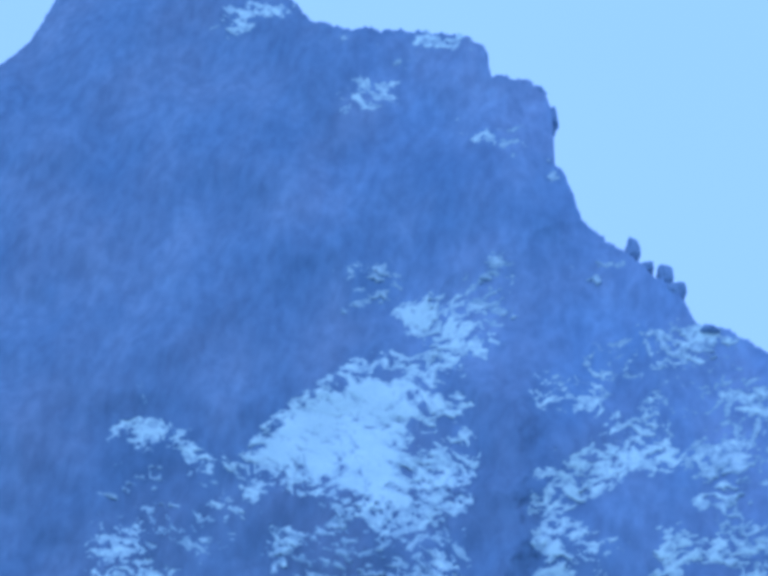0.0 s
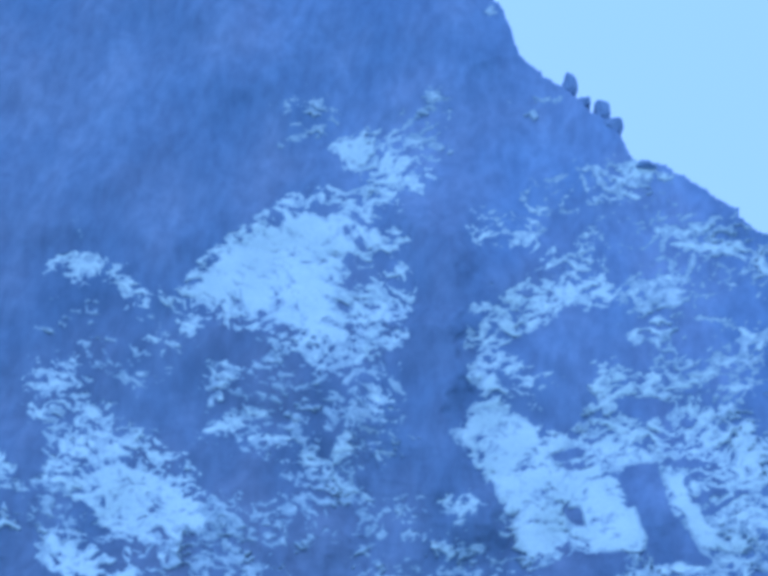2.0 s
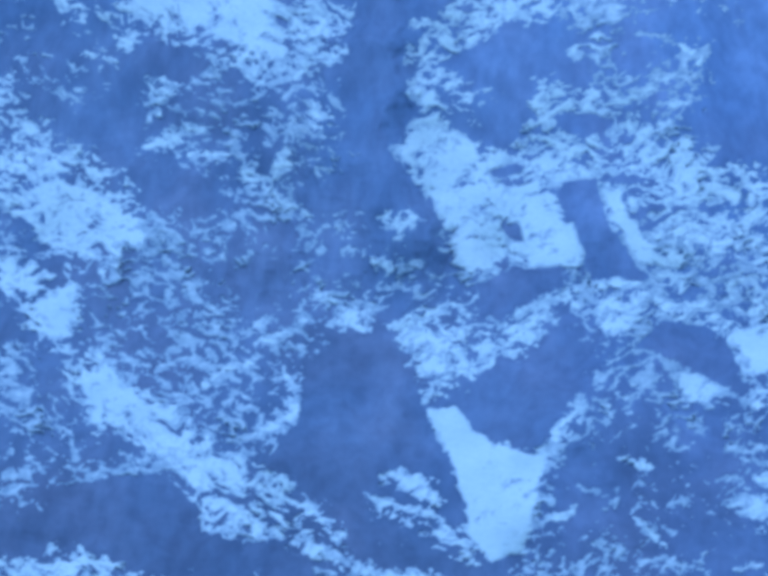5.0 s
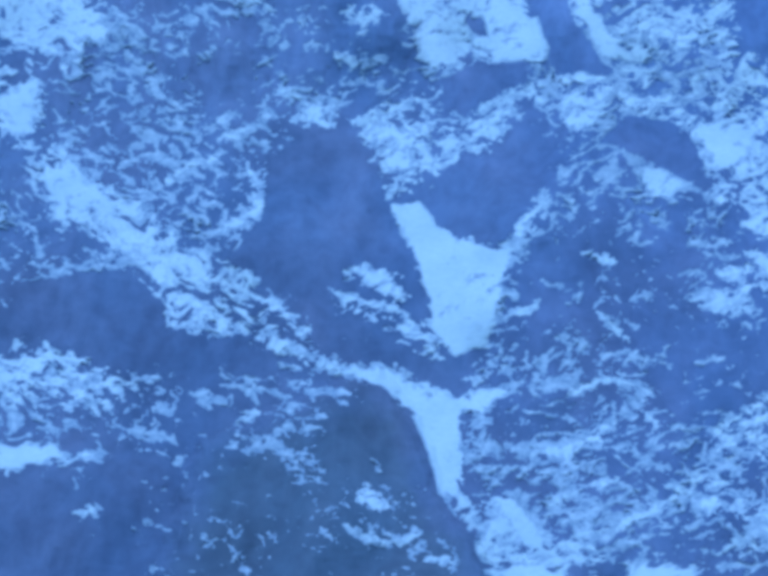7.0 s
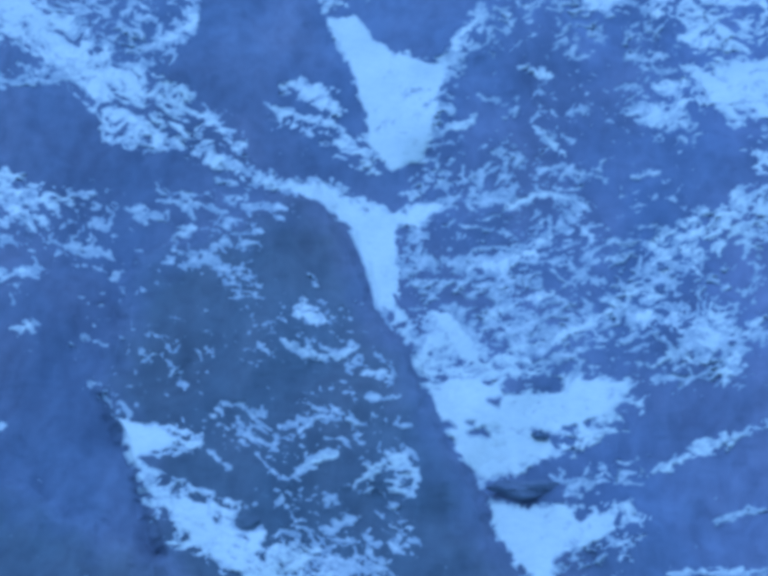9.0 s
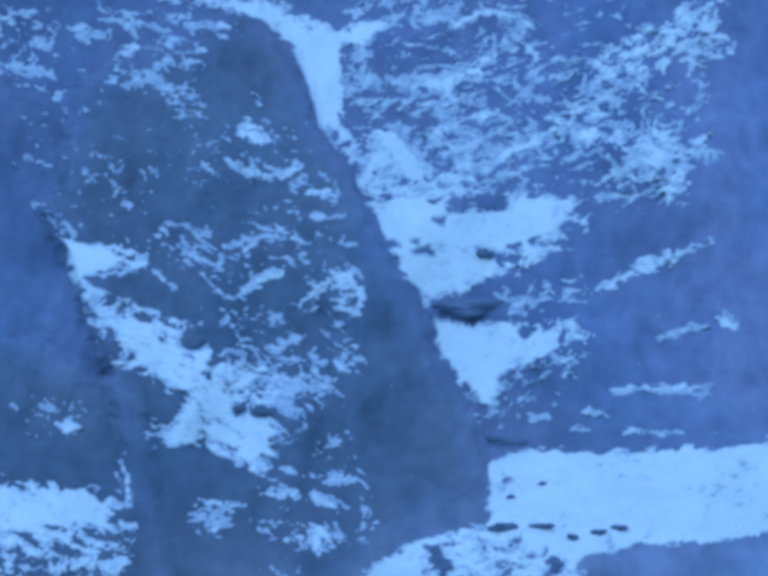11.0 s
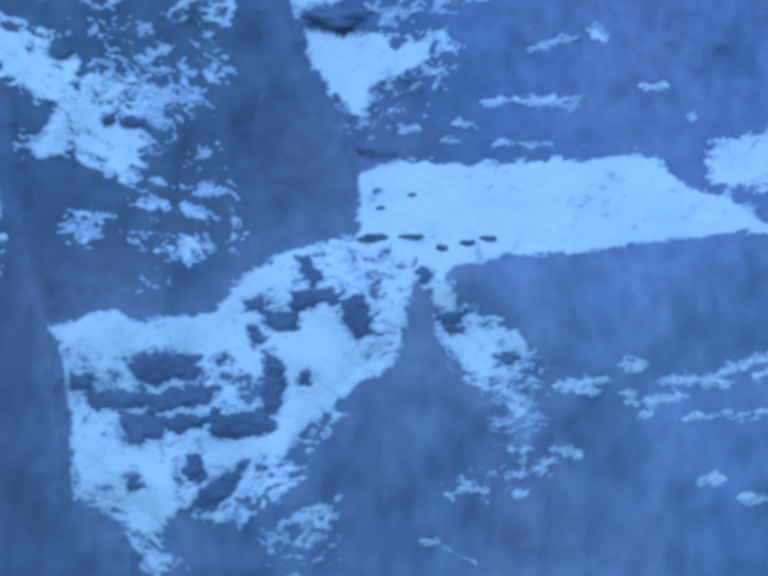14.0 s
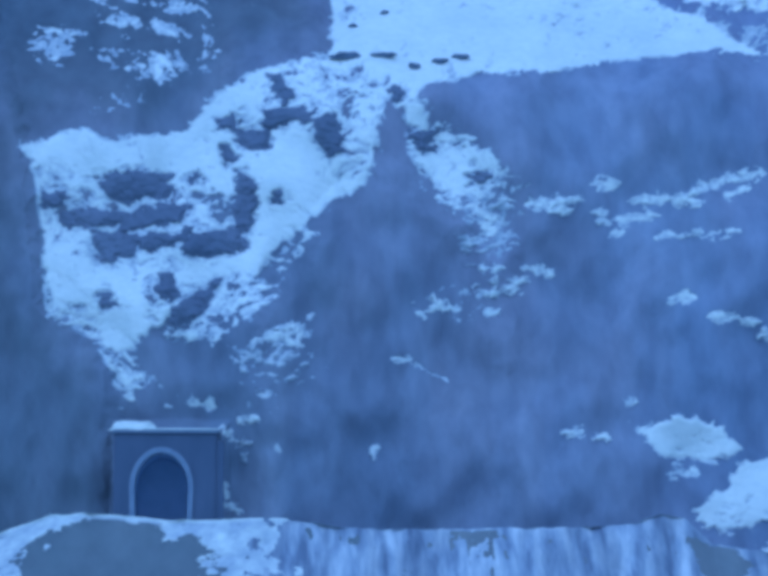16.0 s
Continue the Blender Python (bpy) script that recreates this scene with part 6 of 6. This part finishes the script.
cell_cover = np.maximum(np.maximum(COVER[:-1, :-1], COVER[1:, :-1]), np.maximum(COVER[:-1, 1:], COVER[1:, 1:]))
cell_field = FIELD[:-1, :-1]
lying = cell_cover > 0
LABELS = {"drifted": ("snow_drift", "smooth white snow drift on a rock terrace"),
          "deep": ("snow_field", "smooth deep snow field lying on the rock"),
          "netted": ("snow_patch", "net of thin snow between many small rocks"),
          "flecked": ("snow_streak", "thin streaks of snow caught on rock ledges"),
          "streaked": ("snow_streak", "narrow bright streak of snow along one rock ledge"),
          "dusted": ("snow_streak", "small streak of snow on a bare rock ledge"),
          "patchy": ("snow_patch", "broken patchy snow with dark rock showing through")}


WHITE = ("drifted", "deep", "patchy", "streaked")      # the kinds of clean snow


def islands(mask, kind_of):
    """Cells of the mask that hang together and belong to one field, as lists of cells."""
    seen = ~mask
    for r0, c0 in zip(*np.nonzero(mask)):
        if seen[r0, c0]:
            continue
        seen[r0, c0] = True
        stack, cells, k = [(r0, c0)], [], kind_of[r0, c0]
        while stack:
            r, c = stack.pop()
            cells.append((r, c))
            for rr, cc in ((r + 1, c), (r - 1, c), (r, c + 1), (r, c - 1)):
                if 0 <= rr < mask.shape[0] and 0 <= cc < mask.shape[1] and not seen[rr, cc] and kind_of[rr, cc] == k:
                    seen[rr, cc] = True
                    stack.append((rr, cc))
        yield k, cells


closed = np.zeros_like(lying)
loose = np.array([k in LABELS for k in fields] + [False])
for k, cells in islands(lying & loose[cell_field], cell_field):
    if len(cells) > (60 if fields[k] in WHITE else 85):
        mine = np.zeros_like(lying)
        mine[tuple(np.array(cells).T)] = True
        closed |= mine
        name, label = LABELS[fields[k]]
        tagged(sheet(name, snow_at, mine, SNOW if fields[k] in WHITE else THIN, depth=COVER), label, "snow", group="snow on the mountain")
tagged(sheet("snow_flecks", snow_at, lying & ~closed, THIN, depth=COVER), "scattered flecks of snow on rock ledges", "snow", kind="stuff")


# ---- helpers for single things ----
def part(name, bm, mat, parent=None, label="", smooth=False):
    me = bpy.data.meshes.new(name)
    bmesh.ops.recalc_face_normals(bm, faces=bm.faces)
    bm.to_mesh(me)
    bm.free()
    me.materials.append(mat)
    for p in me.polygons:
        p.use_smooth = smooth
    ob = new(name, me)
    ob.parent = parent
    if label:
        ob["label"] = label
    return ob


def surface(x, z, lift=0.0):
    """The rock's place at a point of the face."""
    u, v = chart(np.float64(x), np.float64(z))
    k = np.argmin((GU - u) ** 2 + (GV - v) ** 2)
    return Vector(rock_at.reshape(-1, 3)[k]) + Vector(toward.reshape(-1, 3)[k]) * lift


def crag(wide, high, deep, seed, rough=0.3):
    """A lumpy, cracked rock."""
    bm = bmesh.new()
    bmesh.ops.create_icosphere(bm, subdivisions=3, radius=1)
    for v in bm.verts:
        n = noise.fractal(v.co * 1.3 + Vector((seed * 7.1, 0, 0)), 0.9, 2.1, 4)
        c = noise.cell(v.co * 2.0 + Vector((0, seed * 3.3, 0)))
        v.co *= 1 + rough * n + 0.12 * c
        v.co = Vector((v.co.x * wide, v.co.y * deep, v.co.z * high))
    return bm


# ---- rocks in the snow ----
def boulder(x, z, wide, high, seed):
    ob = part("boulder", crag(wide, high, min(wide, high) * 1.2, seed, 0.5), STONE)
    ob.location = surface(x, z, 0.45)
    return tagged(ob, "dark boulder sticking out of the snow terrace", "rock", group="boulders on the terrace")


boulder(10.0, 55.6, 1.54, 0.36, 1)
boulder(13.3, 55.8, 1.13, 0.27, 2)
boulder(16.0, 54.5, 0.49, 0.27, 3)
boulder(18.4, 55.2, 0.63, 0.27, 4)
boulder(20.4, 55.9, 0.86, 0.23, 5)
boulder(13.6, 61.3, 0.37, 0.19, 6)
boulder(10.6, 59.6, 0.37, 0.18, 7)
boulder(8.7, 91.1, 0.83, 0.47, 8)


def shelf(x, z, wide, high, seed):
    ob = part("rock_ledge", crag(wide, high, high * 1.1, seed, 0.45), CRAG)
    ob.location = surface(x, z, 0.1)
    return tagged(ob, "dark rock ledge breaking out of the slope", "rock", group="dark ledges on the slope")


# this solid dark rock stands in for the shade of an overhung slot
shelf(10.2, 66.7, 2.29, 0.62, 3)
shelf(6.7, 83.7, 3.14, 1.01, 4)


# ---- rocks on the skyline ----
def stump(wide, high, seed):
    """A blocky rock, flat on top and spreading at the foot."""
    bm = crag(1, 1, 1, seed, 0.3)
    for v in bm.verts:
        a, b, h = v.co
        square = max(abs(a), abs(b), 1e-6) / max(math.hypot(a, b), 1e-6)
        s = (1.1 - 0.22 * h) / max(square, 0.72) ** 0.5
        v.co = Vector((a * s * wide, b * s * wide, math.copysign(abs(h) ** 0.6, h) * high))
    return bm


def pinnacle(x, z, wide, high, seed):
    ob = part("rock_pinnacle", stump(wide, high, seed), CREST_ROCK)
    ob.location = (x, float(face(z)) + 0.7 * wide, z + 0.12 * high)
    return tagged(ob, "upright blue-grey rock pinnacle standing on the skyline ridge", "rock", group="pinnacles on the skyline")


def crest_crag(x, z, wide, high, seed):
    ob = part("summit_crag", stump(wide, high, seed), CREST_ROCK)
    ob.location = (x, float(face(z)) + 0.6 * wide, z)
    return tagged(ob, "rounded blue-grey crag on the edge of the summit cliff", "rock", group="crags on the summit edge")


pinnacle(-10.5, 316.3, 1.25, 2.9, 1)
pinnacle(-8.0, 310.4, 1.3, 1.3, 2)
pinnacle(-4.5, 308.0, 1.3, 2.6, 3)
pinnacle(-2.5, 303.4, 1.5, 1.9, 4)
pinnacle(3.4, 291.2, 1.5, 0.8, 5)
crest_crag(-45.1, 390.2, 2.6, 2.9, 11)
crest_crag(-48.8, 389.5, 2.6, 2.6, 12)
crest_crag(-31.4, 372.2, 2.4, 2.3, 13)
crest_crag(-28.8, 364.2, 2.1, 3.8, 14)


# ---- tunnel mouth ----
def arch(half, top, spring, n=28, foot=0.0):
    """Outline of a horseshoe arch, from one foot over the crown to the other."""
    out = [(-half + foot, 0.0)]
    for k in range(n + 1):
        a = math.pi * (1 - k / n)
        out.append((half * math.cos(a), spring + (top - spring) * math.sin(a)))
    out.append((half - foot, 0.0))
    return out


def band(inner, outer, near, far):
    """A solid between two outlines of as many points."""
    bm = bmesh.new()
    loops = [[bm.verts.new((x, y, z)) for x, z in line] for line, y in ((inner, near), (outer, near), (outer, far), (inner, far))]
    for k in range(len(inner) - 1):
        for a, b in ((0, 1), (1, 2), (2, 3), (3, 0)):
            bm.faces.new((loops[a][k], loops[a][k + 1], loops[b][k + 1], loops[b][k]))
    for k in (0, -1):
        bm.faces.new([l[k] for l in loops])
    return bm


def block(x0, x1, y0, y1, z0, z1, bevel=0.05):
    bm = bmesh.new()
    bmesh.ops.create_cube(bm, size=1)
    for v in bm.verts:
        v.co = Vector(((x0 + x1) / 2 + v.co.x * (x1 - x0), (y0 + y1) / 2 + v.co.y * (y1 - y0), (z0 + z1) / 2 + v.co.z * (z1 - z0)))
    bmesh.ops.bevel(bm, geom=list(bm.edges), offset=bevel, segments=2, affect="EDGES")
    return bm


portal = tagged(new("tunnel_portal"), "concrete railway tunnel mouth with a pale arch ring and snowy cornice", "tunnel")
portal.location = (PORTAL_X, PORTAL_Y, PORTAL_FLOOR)
INNER = arch(2.27, 5.95, 2.9, foot=0.12)
OUTER = arch(2.7, 6.42, 2.95, foot=0.1)
edge = []
for k, (x, z) in enumerate(OUTER):       # the headwall's rim, met radially from the ring
    s = min(4.0 / max(abs(x), 1e-6) if x < 0 else 4.7 / max(abs(x), 1e-6), (7.6 - 2.95) / max(z - 2.95, 1e-6))
    edge.append((x * s, 2.95 + (z - 2.95) * s) if z > 2.95 else (-4.0 if x < 0 else 4.7, z))
part("headwall", band(OUTER, edge, 0.0, 2.2), CONCRETE, portal, "dark weathered concrete headwall")
part("corner_block", block(-4.0, -2.5, 0.02, 2.2, 6.9, 7.6), CONCRETE, portal)
part("corner_block", block(2.5, 4.7, 0.02, 2.2, 6.9, 7.6), CONCRETE, portal)
part("arch_ring", band(INNER, OUTER, -0.16, 2.2), RINGSTONE, portal, "pale stone arch ring")
part("cornice", block(-4.15, 4.85, -0.3, 2.4, 7.6, 7.82), RINGSTONE, portal)
part("buttress", block(4.7, 5.25, -0.25, 2.2, -0.6, 6.9), CONCRETE, portal)
lining = band(INNER, arch(2.6, 6.3, 2.95, foot=0.1), 2.2, 8.0)
part("lining", lining, HAZY_LINING, portal, "haze-pale blue tunnel lining")
# added wall closes the bore early so its inside looks less black
part("added_bore_stop", block(-3, 3, 7.5, 8.2, -0.5, 6.6), HAZY_LINING, portal)
part("track_bed", block(-3, 3, -0.2, 7.4, -0.8, -0.02), HAZY_LINING, portal)

bm = crag(2.1, 0.85, 1.1, 5, 0.3)
for v in bm.verts:
    v.co.z = max(v.co.z, -0.05)
cap = part("snow_heap", bm, SNOW, None, smooth=True)
cap.location = (PORTAL_X - 2.3, PORTAL_Y + 0.9, PORTAL_FLOOR + 7.86)
tagged(cap, "heap of snow on the tunnel cornice", "snow")
bm = block(-4.1, 4.9, -0.25, 2.0, 0, 0.16, 0.07)
cap = part("snow_strip", bm, SNOW, None, smooth=True)
cap.location = (PORTAL_X, PORTAL_Y, PORTAL_FLOOR + 7.82)
tagged(cap, "thin strip of snow along the tunnel cornice", "snow")

# ---- embankment in front of the tunnel ----
EDGE = [(-140.0, 10.00), (-18.6, 10.81), (-14.7, 12.17), (-10.9, 12.38), (-5.1, 11.82), (3.1, 12.04), (8.6, 11.28), (16.4, 11.22), (28.3, 11.41), (32.2, 11.74), (34.2, 12.53), (36.2, 12.15), (38.2, 10.19), (42.8, 9.42), (190.0, 9.00)]
bx = np.concatenate([np.linspace(-140, -32, 28)[:-1], np.linspace(-32, 60, 420), np.linspace(60, 190, 34)[1:]])
bt = np.concatenate([np.linspace(0, 0.55, 50)[:-1], np.linspace(0.55, 1, 90), np.linspace(1.0, 2.0, 24)[1:]])
BX, BT = np.meshgrid(bx, bt)
top = np.interp(BX, *np.array(EDGE).T) + 0.12 * fractal(BX / 1.6, BX * 0 + 0.7, 71, 3)
rise = np.clip(BT, 0, 1)
BY = 187 + 7.0 * rise ** 1.15 + 16.0 * np.clip(BT - 1, 0, 1)
BZ = top * rise ** 0.9 - 0.5 * np.clip(BT - 1, 0, 1)
bump = 0.5 * fractal(BX / 3.5, BT * 3.0, 72, 3) * rise
BY = BY + np.where(BT < 1, bump, 0)
streaks = 0.75 * fractal(BX / 0.9, BT * 4.5, 73, 4, 0.7) + 0.35 * fractal(BX / 5.0, BT * 3.5, 74, 2)
side = np.clip((BX + 1) / 8, 0, 1)   # patchy snow near the tunnel, hanging streaks further along
cover = (0.4 + 1.1 * fractal(BX / 2.4, BT * 6, 76, 5, 0.72)) * (1 - side) + (0.5 + 1.2 * streaks - 0.5 * np.clip(1.1 - np.abs(BX - 19.5) / 3.2, 0, 1)) * side
outcrop = 1 - np.hypot((BX + 9.4) / 7.2, (BT - 0.66) / 0.32)
outcrop = np.maximum(outcrop, 1 - np.hypot((BX - 38.6) / 2.3, (BT - 0.8) / 0.2))
cover = np.where(outcrop + 0.4 * fractal(BX / 2.2, BT * 7, 75, 5, 0.7) > 0, -1.2, cover)
cover = np.maximum(cover, 1.2 - np.abs(BT - 1.0) * 45 - 0.7 * np.clip((BX - 6) / 6, 0, 1))
cover = np.where(BT > 1.01, 1.0, cover)
bank_at = np.stack([BX, BY, BZ], -1)
bank_snow = bank_at + np.stack([BX * 0, -0.12 * np.clip(cover, -1, 1), 0.10 * np.clip(cover, -1, 1)], -1)
COLN = len(bx)
whole = np.ones((len(bt) - 1, len(bx) - 1), bool)
bank = sheet("embankment", bank_at, whole, EARTH)
tagged(bank, "steep frozen earth embankment below the tunnel", "embankment", kind="structure")
c = np.maximum(np.maximum(cover[:-1, :-1], cover[1:, :-1]), np.maximum(cover[:-1, 1:], cover[1:, 1:]))
near = (side + 0.5 * fractal(BX / 2.5, BT * 6, 77, 4))[:-1, :-1] < 0.5
tagged(sheet("bank_snow", bank_snow, (c > 0) & ~near, FROST), "streaked snow hanging down the embankment", "snow", kind="stuff")
tagged(sheet("bank_drift", bank_snow, (c > 0) & near, SNOW, depth=cover * 1.6), "patchy snow on the embankment before the tunnel", "snow", kind="stuff")

# ---- valley floor ----
gx = np.linspace(-1, 1, 121)
gx = np.sign(gx) * np.abs(gx) ** 2.2 * 3000
FX, FY = np.meshgrid(gx, gx)
FZ = -0.05 + 0.25 * fractal(FX / 14, FY / 14, 81, 3) * np.clip(np.hypot(FX, FY) / 8, 0, 1) - 0.25
FZ = np.where(np.hypot(FX, FY) < 6, -0.1, FZ)
COLN = len(gx)
floor = sheet("ground", np.stack([FX, FY, FZ], -1), np.ones((120, 120), bool), SNOW)
tagged(floor, "snow-covered valley floor", "ground", kind="structure")
